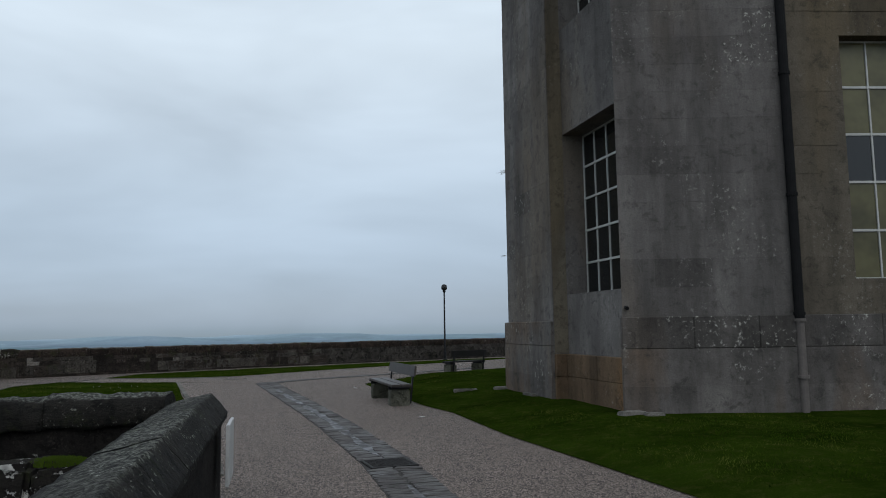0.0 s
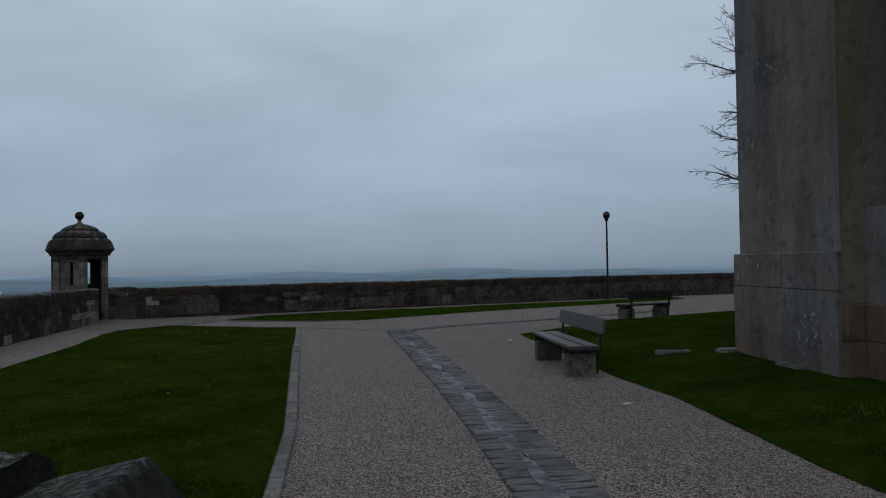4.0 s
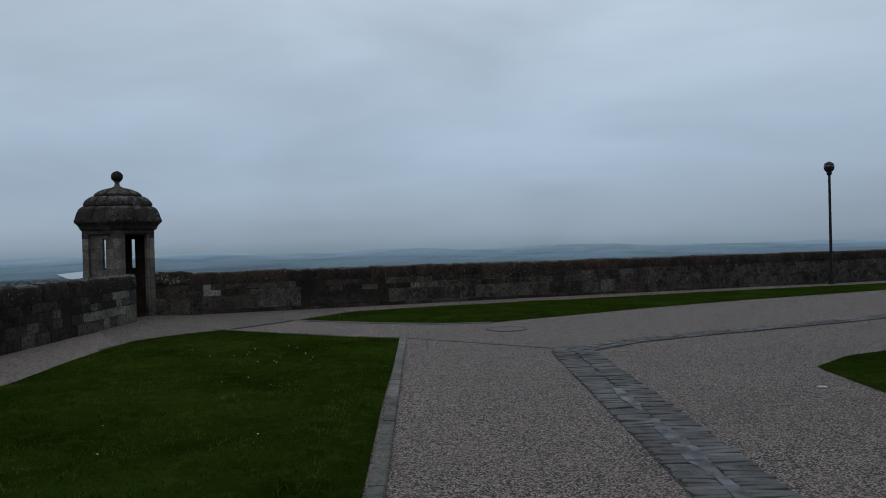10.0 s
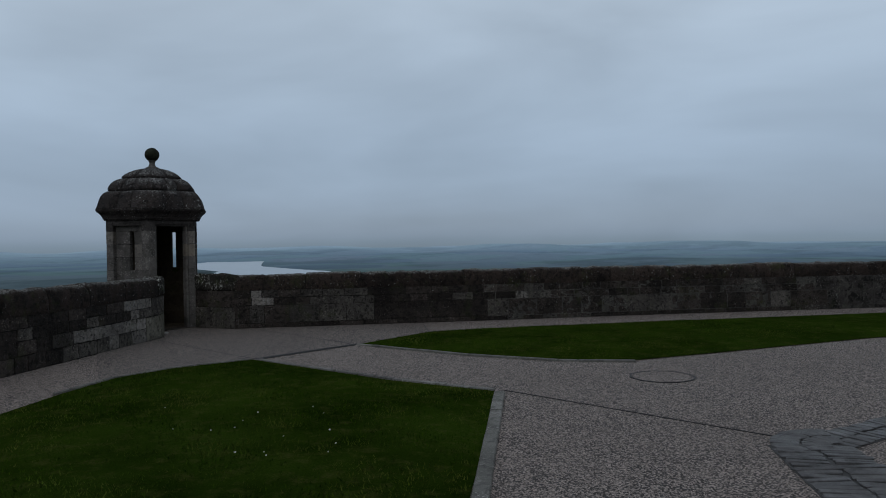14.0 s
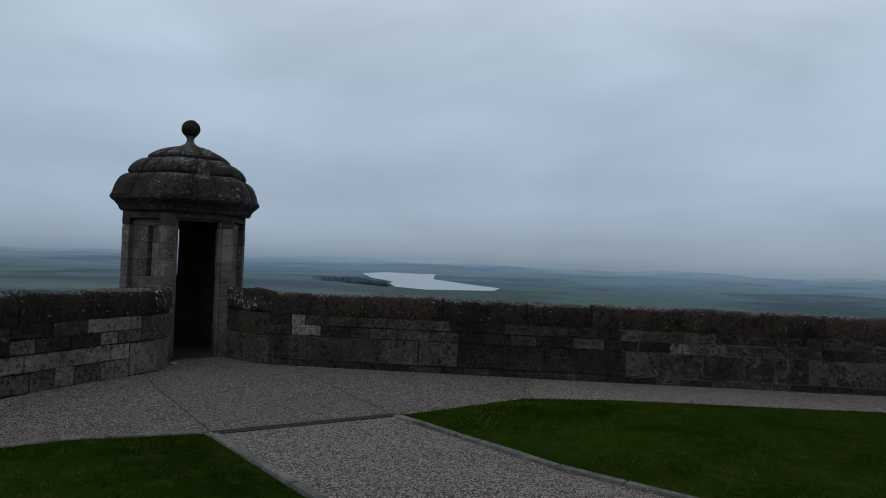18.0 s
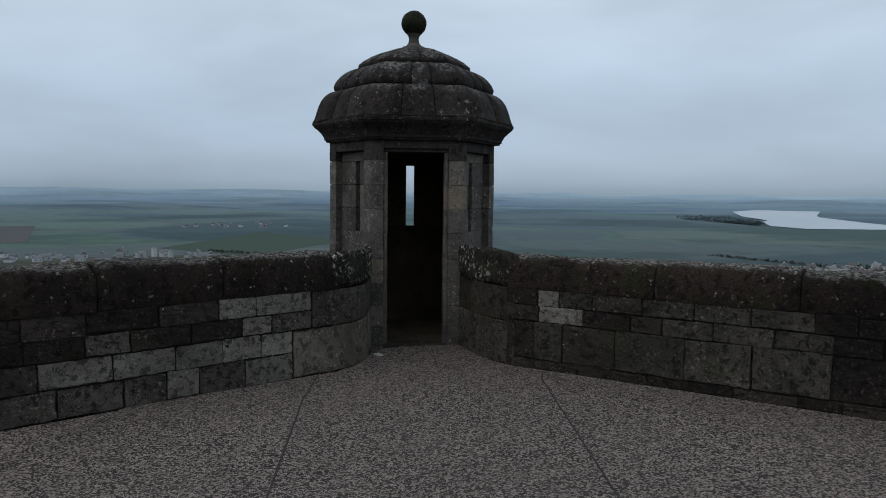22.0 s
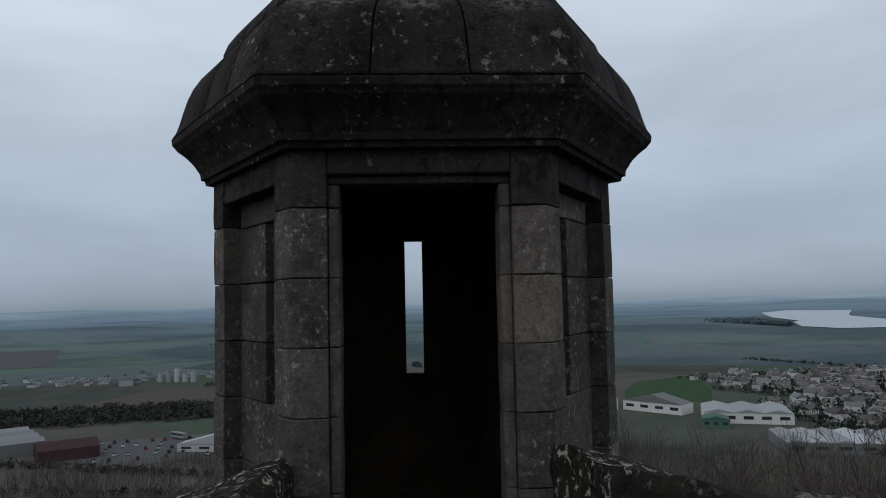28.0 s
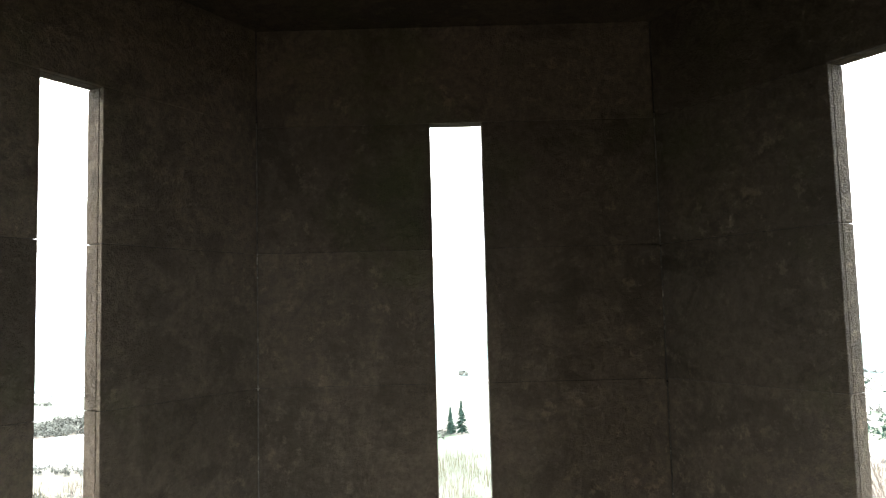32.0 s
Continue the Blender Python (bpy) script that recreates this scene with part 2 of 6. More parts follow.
M_JAMB = stone("door_jamb_stone", (0.25, 0.223, 0.2), (0.115, 0.103, 0.092), spread=(0.8, 1.15), crust=0.55, fleck=0.3, stain=0.6, edge=(0.46, 0.66))
M_ROOF = stone("turret_roof_stone", (0.074, 0.06, 0.053), (0.024, 0.0195, 0.018), lichen=0.9, spread=(0.8, 1.15), lichen_scale=21.0, pale=(0.34, 0.33, 0.31), relief=0.9, fleck=0.5, top_lichen=0.55, crust_scale=12)
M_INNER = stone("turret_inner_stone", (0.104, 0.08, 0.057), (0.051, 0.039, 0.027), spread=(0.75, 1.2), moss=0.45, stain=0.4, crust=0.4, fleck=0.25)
M_BALL = stone("mossy_ball_stone", (0.05, 0.052, 0.03), (0.022, 0.024, 0.014), moss=0.6)
M_LOWWALL = stone("low_wall_coping", (0.04, 0.036, 0.03), (0.0115, 0.01, 0.0088), lichen=0.95, moss=0.85, lichen_scale=26, pale=(0.4, 0.41, 0.35), relief=1.0, top_lichen=0.5, fleck=0.5, rough=0.8, spec=0.2, tilt=(0.72, 0.9), bedding=0.6)
M_LEDGE = stone("lichened_ledge", (0.035, 0.03, 0.026), (0.011, 0.0095, 0.0085), lichen=1.55, moss=0.5, lichen_scale=8, pale=(0.52, 0.51, 0.48), relief=1.0, mask=(0.42, 0.54), fleck=0.2)
M_LOWWALL_SIDE = stone("low_wall_stone", (0.028, 0.024, 0.021), (0.01, 0.0088, 0.0078), lichen=0.2)
M_KERB = stone("kerb_stone", (0.27, 0.255, 0.23), (0.15, 0.14, 0.125), spread=(0.8, 1.15), moss=0.25, crust=0.5)
M_BENCH_BLOCK = stone("bench_concrete", (0.15, 0.15, 0.12), (0.08, 0.08, 0.062), lichen=0.2, moss=0.2)


def building_stone(name, base, dark, ochre, lichen=0.4, amount=0.6, mask=(0.5, 0.64)):
    s = Shade(name, rough=0.95, spec=0.1)
    col = s.mix(s.ramp(s.noise(1.1, 7, 0.65), 0.3, 0.7), dark, base)
    col = s.mix(s.ramp(s.noise(0.55, 4, 0.55, s.scaled(1.2, 1.2, 0.35)), 0.47, 0.62, 0, amount), col, ochre)
    streak = s.noise(0.8, 6, 0.65, s.scaled(1.5, 1.5, 0.22))
    col = s.mix(s.ramp(streak, 0.46, 0.68, 0, 0.7), col, tuple(0.42 * c for c in dark))
    col = s.mix(s.ramp(s.noise(5, 9, 0.75, None, 0.5), 0.52, 0.64, 0, 0.6), col, tuple(0.4 * c for c in dark))
    col = s.mix(s.ramp(s.noise(40, 5, 0.75), 0.4, 0.7, 0, 0.4), col, tuple(0.55 * c for c in dark))
    spots = s.math("MULTIPLY", s.ramp(s.noise(14, 8, 0.75), 0.57, 0.62, 0, lichen), s.ramp(s.noise(0.9, 3), *mask))
    col = s.mix(spots, col, (0.38, 0.37, 0.335))
    col = s.tint(col, s.random(0.9, 1.1))
    s.bump(s.math("ADD", s.noise(22, 8, 0.7), s.noise(5, 6, 0.7)), 0.5, 0.02)
    return s.done(col)


M_BUILD = building_stone("building_limestone", (0.21, 0.194, 0.184), (0.125, 0.115, 0.109), (0.165, 0.125, 0.083), 0.5, 0.5)
M_BUILD_BROWN = building_stone("building_brown_limestone", (0.15, 0.13, 0.103), (0.095, 0.082, 0.065), (0.14, 0.107, 0.063), 0.3, 0.6)
M_BUILD_PATCH = building_stone("building_lichened_block", (0.18, 0.166, 0.157), (0.1, 0.092, 0.087), (0.15, 0.116, 0.08), 1.0, 0.3, (0.38, 0.52))
M_PLINTH = building_stone("building_plinth", (0.2, 0.184, 0.172), (0.09, 0.082, 0.077), (0.165, 0.108, 0.068), 0.8, 0.85)
M_PLINTH_TOP = building_stone("building_blackened_plinth", (0.155, 0.142, 0.133), (0.062, 0.057, 0.053), (0.13, 0.092, 0.062), 1.0, 0.4, (0.42, 0.58))
M_OCHRE = building_stone("building_ochre_base", (0.205, 0.138, 0.085), (0.11, 0.078, 0.053), (0.23, 0.132, 0.066), 0.4, 0.8)
M_STRIP = building_stone("building_buff_return", (0.21, 0.182, 0.138), (0.13, 0.113, 0.087), (0.19, 0.147, 0.088), 0.2, 0.5)


def gravel(name="washed_gravel_concrete", k=0.77, warm=1.1):
    s = Shade(name, rough=0.8, spec=0.25)
    tone = lambda r, g, b: (r * k * warm * 1.02, g * k * 0.97, b * k / warm)
    cell = s.node("ShaderNodeTexVoronoi", Scale=84.0)
    s.link(s.pos, cell.inputs["Vector"])
    bw = s.node("ShaderNodeRGBToBW")
    s.link(cell.outputs["Color"], bw.inputs[0])
    col = s.mix(s.ramp(bw.outputs[0], 0.44, 0.58), tone(0.03, 0.027, 0.026), tone(0.6, 0.56, 0.52))
    col = s.mix(s.ramp(cell.outputs["Distance"], 0.45, 0.8, 0, 0.6), col, (0.05, 0.046, 0.042))
    col = s.mix(s.ramp(s.noise(62, 4, 0.7), 0.4, 0.6, 0, 0.55), col, tone(0.05, 0.046, 0.043))
    col = s.mix(s.ramp(s.noise(17, 4, 0.6), 0.4, 0.65, 0, 0.22), col, tone(0.08, 0.073, 0.068))
    col = s.mix(s.ramp(s.noise(0.5, 5, 0.6), 0.35, 0.7, 0, 0.28), col, tone(0.12, 0.11, 0.10))
    col = s.mix(s.ramp(s.noise(2.4, 6, 0.65), 0.45, 0.75, 0, 0.22), col, tone(0.29, 0.265, 0.245))
    s.bump(s.math("SUBTRACT", 1.0, cell.outputs["Distance"]), 1.0, 0.012)
    return s.done(col)


M_GRAVEL = gravel()
M_GRAVEL_DARK = gravel("damp_gravel_concrete", 0.6, 1.09)


def turf(name, a, b, c):
    s = Shade(name, rough=0.97, spec=0.0)
    col = s.mix(s.ramp(s.noise(0.8, 5, 0.6), 0.35, 0.65), a, b)
    col = s.mix(s.ramp(s.noise(6, 6, 0.7), 0.5, 0.75, 0, 0.5), col, c)
    col = s.mix(s.ramp(s.noise(60, 4, 0.7), 0.3, 0.7, 0, 0.6), col, tuple(0.4 * v for v in a))
    s.bump(s.noise(45, 6, 0.8), 0.8, 0.03)
    return s.done(col)


M_TURF = turf("lawn_turf", (0.011, 0.023, 0.002), (0.03, 0.053, 0.006), (0.095, 0.09, 0.028))


M_MOSS = turf("wall_moss", (0.02, 0.028, 0.006), (0.03, 0.04, 0.008), (0.035, 0.036, 0.012))


def blade_mat():
    s = Shade("grass_blades", rough=0.95, spec=0.0)
    g = s.t.nodes.new("ShaderNodeNewGeometry")
    col = s.mix(g.outputs["Random Per Island"], (0.013, 0.031, 0.001), (0.029, 0.056, 0.003))
    col = s.mix(s.ramp(s.noise(0.45, 4, 0.6), 0.45, 0.65, 0, 0.6), col, (0.04, 0.082, 0.008))
    col = s.mix(s.ramp(s.noise(1.1, 6, 0.68), 0.46, 0.64, 0, 0.85), col, (0.088, 0.098, 0.02))
    col = s.mix(s.ramp(s.noise(3.1, 5, 0.65), 0.48, 0.64, 0, 0.7), col, (0.008, 0.02, 0.0008))
    col = s.mix(s.ramp(s.noise(9, 4, 0.7), 0.56, 0.66, 0, 0.7), col, (0.08, 0.09, 0.022))
    col = s.mix(s.ramp(s.noise(0.33, 3, 0.55), 0.4, 0.56, 0.55, 0.0), col, (0.012, 0.026, 0.003))
    return s.done(col)


M_BLADE = blade_mat()


def plain(name, col, rough=0.6, metallic=0.0, spec=0.4, var=0.25, scale=6.0):
    s = Shade(name, rough=rough, metallic=metallic, spec=spec)
    c = s.mix(s.ramp(s.noise(scale, 6, 0.65), 0.3, 0.7), tuple(v * (1 - var) for v in col), tuple(min(1, v * (1 + var)) for v in col))
    c = s.mix(s.ramp(s.noise(scale * 7, 5, 0.7), 0.45, 0.75, 0, 0.3), c, tuple(v * 0.6 for v in col))
    s.bump(s.noise(scale * 6, 5), 0.15, 0.004)
    return s.done(c)


M_IRON = plain("dark_iron", (0.02, 0.02, 0.022), 0.55, 0.6)
M_BLACK = plain("black_painted_pipe", (0.009, 0.009, 0.0095), 0.8, spec=0.15)
M_ZINC = plain("grey_pipe_shoe", (0.115, 0.1, 0.092), 0.7)
M_WHITE = plain("white_window_paint", (0.45, 0.45, 0.43), 0.5, var=0.08)
M_SIGN = plain("white_sign_board", (0.48, 0.48, 0.47), 0.45, var=0.06, scale=3)
M_GRATE = plain("iron_drain_grate", (0.018, 0.016, 0.016), 0.75, 0.1)
M_BENCH_WOOD = plain("weathered_bench_plank", (0.05, 0.042, 0.038), 0.5, var=0.3, scale=9)
M_BENCH_DARK = plain("dark_bench_plank", (0.012, 0.0105, 0.01), 0.85, var=0.3, scale=9)
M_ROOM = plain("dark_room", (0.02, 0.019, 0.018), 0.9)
M_BARK = plain("bare_bark", (0.075, 0.06, 0.05), 0.9, var=0.3)
M_PAPER = plain("pale_litter", (0.5, 0.49, 0.46), 0.7, var=0.1)


def glass():
    s = Shade("window_glass", rough=0.06, spec=0.5)
    s.bump(s.noise(3.0, 2), 0.05, 0.01)
    return s.done((0.012, 0.013, 0.013))


M_GLASS = glass()


def blind(name, col):
    s = Shade(name, rough=0.35, spec=0.4)
    return s.done(s.mix(s.ramp(s.noise(1.5, 3), 0.35, 0.65), col, tuple(0.5 * c for c in col)))


M_BLIND = blind("yellowed_blind_pane", (0.12, 0.11, 0.05))


def setts():
    s = Shade("wet_setts", rough=0.6, spec=0.3)
    col = s.mix(s.ramp(s.noise(12, 6, 0.7), 0.35, 0.65), (0.045, 0.041, 0.04), (0.1, 0.092, 0.09))
    col = s.mix(s.ramp(s.noise(1.3, 5, 0.6), 0.42, 0.64, 0, 0.6), col, (0.13, 0.122, 0.117))
    col = s.tint(col, s.random(0.8, 1.12))
    s.bump(s.noise(30, 6, 0.7), 0.6, 0.012)
    s.link(s.ramp(s.noise(1.6, 4), 0.4, 0.6, 0.5, 0.9), s.b.inputs["Roughness"])
    return s.done(col)


M_SETT = setts()


def channel():
    s = Shade("gutter_puddle_film", rough=0.2, spec=0.5)
    s.link(s.ramp(s.noise(5, 5), 0.4, 0.62, 0.4, 0.85), s.b.inputs["Roughness"])
    s.bump(s.noise(16, 5), 0.25, 0.006)
    return s.done(s.mix(s.ramp(s.noise(7, 6, 0.7), 0.4, 0.65), (0.035, 0.033, 0.036), (0.1, 0.096, 0.102)))


M_CHANNEL = channel()
M_GUTTER_BED = plain("gutter_mortar", (0.05, 0.046, 0.044), 0.95, var=0.4)
M_JOINT = plain("dark_ground_joint", (0.026, 0.023, 0.022), 0.9)


def land(name, cols, scale):
    s = Shade(name, rough=1.0, spec=0.0)
    cell = s.node("ShaderNodeTexVoronoi", Scale=scale)
    drift = s.node("ShaderNodeTexNoise", Scale=scale * 1.7, Detail=5.0)
    s.link(s.pos, drift.inputs["Vector"])
    push = s.node("ShaderNodeVectorMath")
    push.operation = "MULTIPLY_ADD"
    push.inputs[1].default_value = (0.9 / scale, 0.9 / scale, 0)
    s.link(drift.outputs["Color"], push.inputs[0])
    s.link(s.scaled(1.0, 1.0, 0.0), push.inputs[2])
    s.link(push.outputs[0], cell.inputs["Vector"])
    bw = s.node("ShaderNodeSeparateColor")
    s.link(cell.outputs["Color"], bw.inputs[0])
    r = s.node("ShaderNodeValToRGB")
    r.color_ramp.interpolation = "CONSTANT"
    while len(r.color_ramp.elements) < len(cols):
        r.color_ramp.elements.new(0.5)
    for i, (el, c) in enumerate(zip(r.color_ramp.elements, cols)):
        el.position, el.color = i / len(cols), (*c, 1)
    s.link(bw.outputs[0], r.inputs[0])
    col = s.mix(s.ramp(s.noise(0.02, 6, 0.7), 0.35, 0.65, 0, 0.45), r.outputs[0], tuple(0.6 * v for v in cols[0]))
    col = s.mix(s.ramp(s.noise(scale * 4, 7, 0.7), 0.42, 0.62, 0, 0.5), col, cols[1])
    return s.done(col)


M_SLOPE = turf("scrub_slope", (0.022, 0.021, 0.013), (0.034, 0.031, 0.019), (0.034, 0.042, 0.016))
M_NEARLAND = land("near_fields", [(0.074, 0.087, 0.068), (0.1, 0.094, 0.086), (0.062, 0.07, 0.062), (0.068, 0.098, 0.07), (0.108, 0.1, 0.094)], 0.006)
# Base colours of the plain by distance, aerial haze mixed in.
HAZE_TONES = [(0.0, (0.104, 0.126, 0.117)), (0.16, (0.106, 0.129, 0.122)), (0.33, (0.115, 0.147, 0.155)), (0.5, (0.135, 0.18, 0.215)), (0.73, (0.19, 0.255, 0.31)), (0.87, (0.27, 0.35, 0.41)), (1.0, (0.36, 0.455, 0.53))]


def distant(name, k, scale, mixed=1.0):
    """Fields and woods of the far plain, with haze painted in as paler, bluer colour by distance; mixed: how much the
    fields differ.
    """
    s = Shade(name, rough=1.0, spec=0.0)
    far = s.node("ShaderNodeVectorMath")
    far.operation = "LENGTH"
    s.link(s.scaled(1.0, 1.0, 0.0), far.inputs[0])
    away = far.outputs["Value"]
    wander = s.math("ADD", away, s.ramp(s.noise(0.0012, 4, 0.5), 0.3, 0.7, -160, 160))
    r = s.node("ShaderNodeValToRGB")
    while len(r.color_ramp.elements) < len(HAZE_TONES):
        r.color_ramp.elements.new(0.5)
    for el, (p, c) in zip(r.color_ramp.elements, HAZE_TONES):
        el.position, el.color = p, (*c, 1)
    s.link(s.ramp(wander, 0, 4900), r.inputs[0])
    drift = s.node("ShaderNodeTexNoise", Scale=0.004, Detail=4.0)
    s.link(s.pos, drift.inputs["Vector"])
    push = s.node("ShaderNodeVectorMath")
    push.operation = "MULTIPLY_ADD"
    push.inputs[1].default_value = (0.55, 0.55, 0)
    s.link(drift.outputs["Color"], push.inputs[0])
    s.link(s.scaled(scale, scale * 0.7, 0.0), push.inputs[2])
    cell = s.node("ShaderNodeTexVoronoi", Scale=1.0)
    cell.feature = "SMOOTH_F1"
    cell.inputs["Smoothness"].default_value = 0.25
    s.link(push.outputs[0], cell.inputs["Vector"])
    pick = s.node("ShaderNodeSeparateColor")
    s.link(cell.outputs["Color"], pick.inputs[0])
    crop = s.node("ShaderNodeValToRGB")
    kinds = [(0.0, (0.7, 0.77, 0.86)), (0.22, (0.84, 0.88, 0.98)), (0.4, (1.0, 1.0, 1.04)), (0.55, (0.92, 1.09, 0.91)), (0.7, (0.79, 0.95, 0.88)), (0.85, (1.16, 1.02, 1.06)), (1.0, (1.06, 1.16, 1.04))]
    while len(crop.color_ramp.elements) < len(kinds):
        crop.color_ramp.elements.new(0.5)
    for el, (p, c) in zip(crop.color_ramp.elements, kinds):
        el.position, el.color = p, (*c, 1)
    s.link(s.ramp(pick.outputs[0], 0.12, 0.88), crop.inputs[0])
    # Field and wood contrast fades with distance too, as haze would do.
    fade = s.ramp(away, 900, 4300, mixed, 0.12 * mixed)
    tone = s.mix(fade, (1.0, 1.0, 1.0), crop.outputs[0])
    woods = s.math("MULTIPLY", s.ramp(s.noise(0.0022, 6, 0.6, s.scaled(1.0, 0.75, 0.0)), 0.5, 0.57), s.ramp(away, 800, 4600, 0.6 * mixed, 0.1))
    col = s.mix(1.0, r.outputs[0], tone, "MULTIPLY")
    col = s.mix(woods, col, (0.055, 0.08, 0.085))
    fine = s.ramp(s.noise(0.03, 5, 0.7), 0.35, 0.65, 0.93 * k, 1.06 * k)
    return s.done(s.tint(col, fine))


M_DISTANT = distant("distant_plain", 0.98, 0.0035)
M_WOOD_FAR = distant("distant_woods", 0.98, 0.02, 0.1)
M_LAKE = plain("pale_lake_water", (0.34, 0.385, 0.425), 0.35, var=0.05, scale=0.004)
M_WOOD_NEAR = plain("bare_woodland", (0.05, 0.052, 0.047), 1.0, spec=0.0, var=0.5, scale=0.2)
M_CONIFER = plain("conifer_needles", (0.012, 0.022, 0.018), 1.0, spec=0.0, var=0.4, scale=0.5)


def far_paint(name, col):
    s = Shade(name, rough=0.9, spec=0.1)
    return s.done(s.tint(s.mix(s.noise(0.3), col, tuple(0.8 * c for c in col)), s.random(0.7, 1.25)))


M_HOUSE = far_paint("pale_render", (0.64, 0.62, 0.6))
# Far walls and roofs: distance haze is mixed into these base colours.
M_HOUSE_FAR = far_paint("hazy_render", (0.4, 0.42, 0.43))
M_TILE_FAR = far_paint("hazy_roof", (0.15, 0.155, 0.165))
M_TILE = far_paint("brown_roof_tiles", (0.125, 0.113, 0.11))
M_TILE_GREY = far_paint("grey_roof", (0.17, 0.175, 0.175))
M_SHED = far_paint("pale_shed_roof", (0.36, 0.37, 0.38))
M_ROOF_SHEET = far_paint("grey_sheet_roof", (0.24, 0.25, 0.255))
M_RED = far_paint("dark_red_cladding", (0.06, 0.034, 0.036))
M_GREEN = far_paint("green_shed", (0.09, 0.17, 0.13))
M_DARKWIN = far_paint("dark_far_window", (0.04, 0.045, 0.05))
M_FIELD_GREEN = turf("green_meadow", (0.05, 0.09, 0.05), (0.06, 0.105, 0.058), (0.065, 0.095, 0.055))
M_FIELD_BROWN = turf("ploughed_field", (0.105, 0.092, 0.082), (0.12, 0.105, 0.093), (0.10, 0.095, 0.08))
# Far fields, greyed in their base colour to stand for haze.
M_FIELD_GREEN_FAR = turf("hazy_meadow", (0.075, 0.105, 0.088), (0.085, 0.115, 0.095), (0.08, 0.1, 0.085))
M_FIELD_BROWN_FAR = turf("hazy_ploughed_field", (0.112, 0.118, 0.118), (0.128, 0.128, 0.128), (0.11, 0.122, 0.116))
M_CARPARK = plain("car_park_asphalt", (0.06, 0.06, 0.062), 0.9, scale=0.05)


# ---------------- mesh helpers ----------------
def mesh_ob(name, bm, mat, parent=None, label=""):
    me = bpy.data.meshes.new(name)
    bm.normal_update()
    bm.to_mesh(me)
    bm.free()
    for m in (mat if isinstance(mat, (list, tuple)) else [mat]):
        me.materials.append(m)
    ob = new(name, me)
    if parent is not None:
        ob.parent = parent
    if label:
        ob["label"] = label
    return ob


part = mesh_ob


def empty(name, m=None):
    ob = new(name)
    ob.empty_display_size = 0.1
    if m is not None:
        ob.matrix_world = m
    return ob


def add_prism(bm, poly, z0, z1, bevel=0.0):
    """A prism on a plan polygon (counter-clockwise or not), with z0, z1 numbers or one per corner."""
    area = sum(a[0] * b[1] - b[0] * a[1] for a, b in zip(poly, poly[1:] + poly[:1]))
    if area < 0:
        poly = poly[::-1]
        z0 = z0[::-1] if isinstance(z0, list) else z0
        z1 = z1[::-1] if isinstance(z1, list) else z1
    n = len(poly)
    lo = [bm.verts.new((p[0], p[1], z0[i] if isinstance(z0, list) else z0)) for i, p in enumerate(poly)]
    hi = [bm.verts.new((p[0], p[1], z1[i] if isinstance(z1, list) else z1)) for i, p in enumerate(poly)]
    faces = [bm.faces.new(lo[::-1]), bm.faces.new(hi)]
    for i in range(n):
        faces.append(bm.faces.new((lo[i], lo[(i + 1) % n], hi[(i + 1) % n], hi[i])))
    if bevel:
        edges = list({e for f in faces for e in f.edges})
        bmesh.ops.bevel(bm, geom=edges, offset=bevel, segments=1, affect="EDGES", clamp_overlap=True)
    return faces


def prism(poly, z0, z1, bevel=0.0):
    bm = bmesh.new()
    add_prism(bm, poly, z0, z1, bevel)
    return bm


def add_box(bm, cx, cy, cz, sx, sy, sz, rz=0.0, bevel=0.0, tilt=0.0):
    r = bmesh.ops.create_cube(bm, size=1.0)
    vs = r["verts"]
    m = pose(cx, cy, cz, tilt, 0, rz) @ Matrix.Diagonal((sx, sy, sz, 1))
    bmesh.ops.transform(bm, matrix=m, verts=vs)
    if bevel:
        edges = list({e for v in vs for e in v.link_edges})
        bmesh.ops.bevel(bm, geom=edges, offset=bevel, segments=2, affect="EDGES", clamp_overlap=True)


def box(cx, cy, cz, sx, sy, sz, rz=0.0, bevel=0.0, tilt=0.0):
    bm = bmesh.new()
    add_box(bm, cx, cy, cz, sx, sy, sz, rz, bevel, tilt)
    return bm


def add_tube(bm, a, b, ra, rb, n=6, caps=True):
    a, b = Vector(a), Vector(b)
    q = (b - a).to_track_quat("Z", "Y")
    ring = []
    for p, r in ((a, ra), (b, rb)):
        ring.append([bm.verts.new(p + q @ Vector((r * math.cos(k * 2 * math.pi / n), r * math.sin(k * 2 * math.pi / n), 0))) for k in range(n)])
    for k in range(n):
        bm.faces.new((ring[0][k], ring[0][(k + 1) % n], ring[1][(k + 1) % n], ring[1][k]))
    if caps:
        bm.faces.new(ring[0][::-1])
        bm.faces.new(ring[1])


def revolve(profile, n, twist=0.0):
    """A turned body with n sides from (z, radius) pairs."""
    bm = bmesh.new()
    rings = []
    for z, r in profile:
        rings.append([bm.verts.new((r * math.cos(twist + k * 2 * math.pi / n), r * math.sin(twist + k * 2 * math.pi / n), z)) for k in range(n)])
    for a, b in zip(rings, rings[1:]):
        for k in range(n):
            bm.faces.new((a[k], a[(k + 1) % n], b[(k + 1) % n], b[k]))
    bm.faces.new(rings[0][::-1])
    bm.faces.new(rings[-1])
    return bm


def along(a, b, s, off=0.0):
    """The plan point s metres from a towards b, off metres to the left of that line."""
    dx, dy = b[0] - a[0], b[1] - a[1]
    l = math.hypot(dx, dy)
    dx, dy = dx / l, dy / l
    return (a[0] + dx * s - dy * off, a[1] + dy * s + dx * off)


def length(a, b):
    return math.hypot(b[0] - a[0], b[1] - a[1])

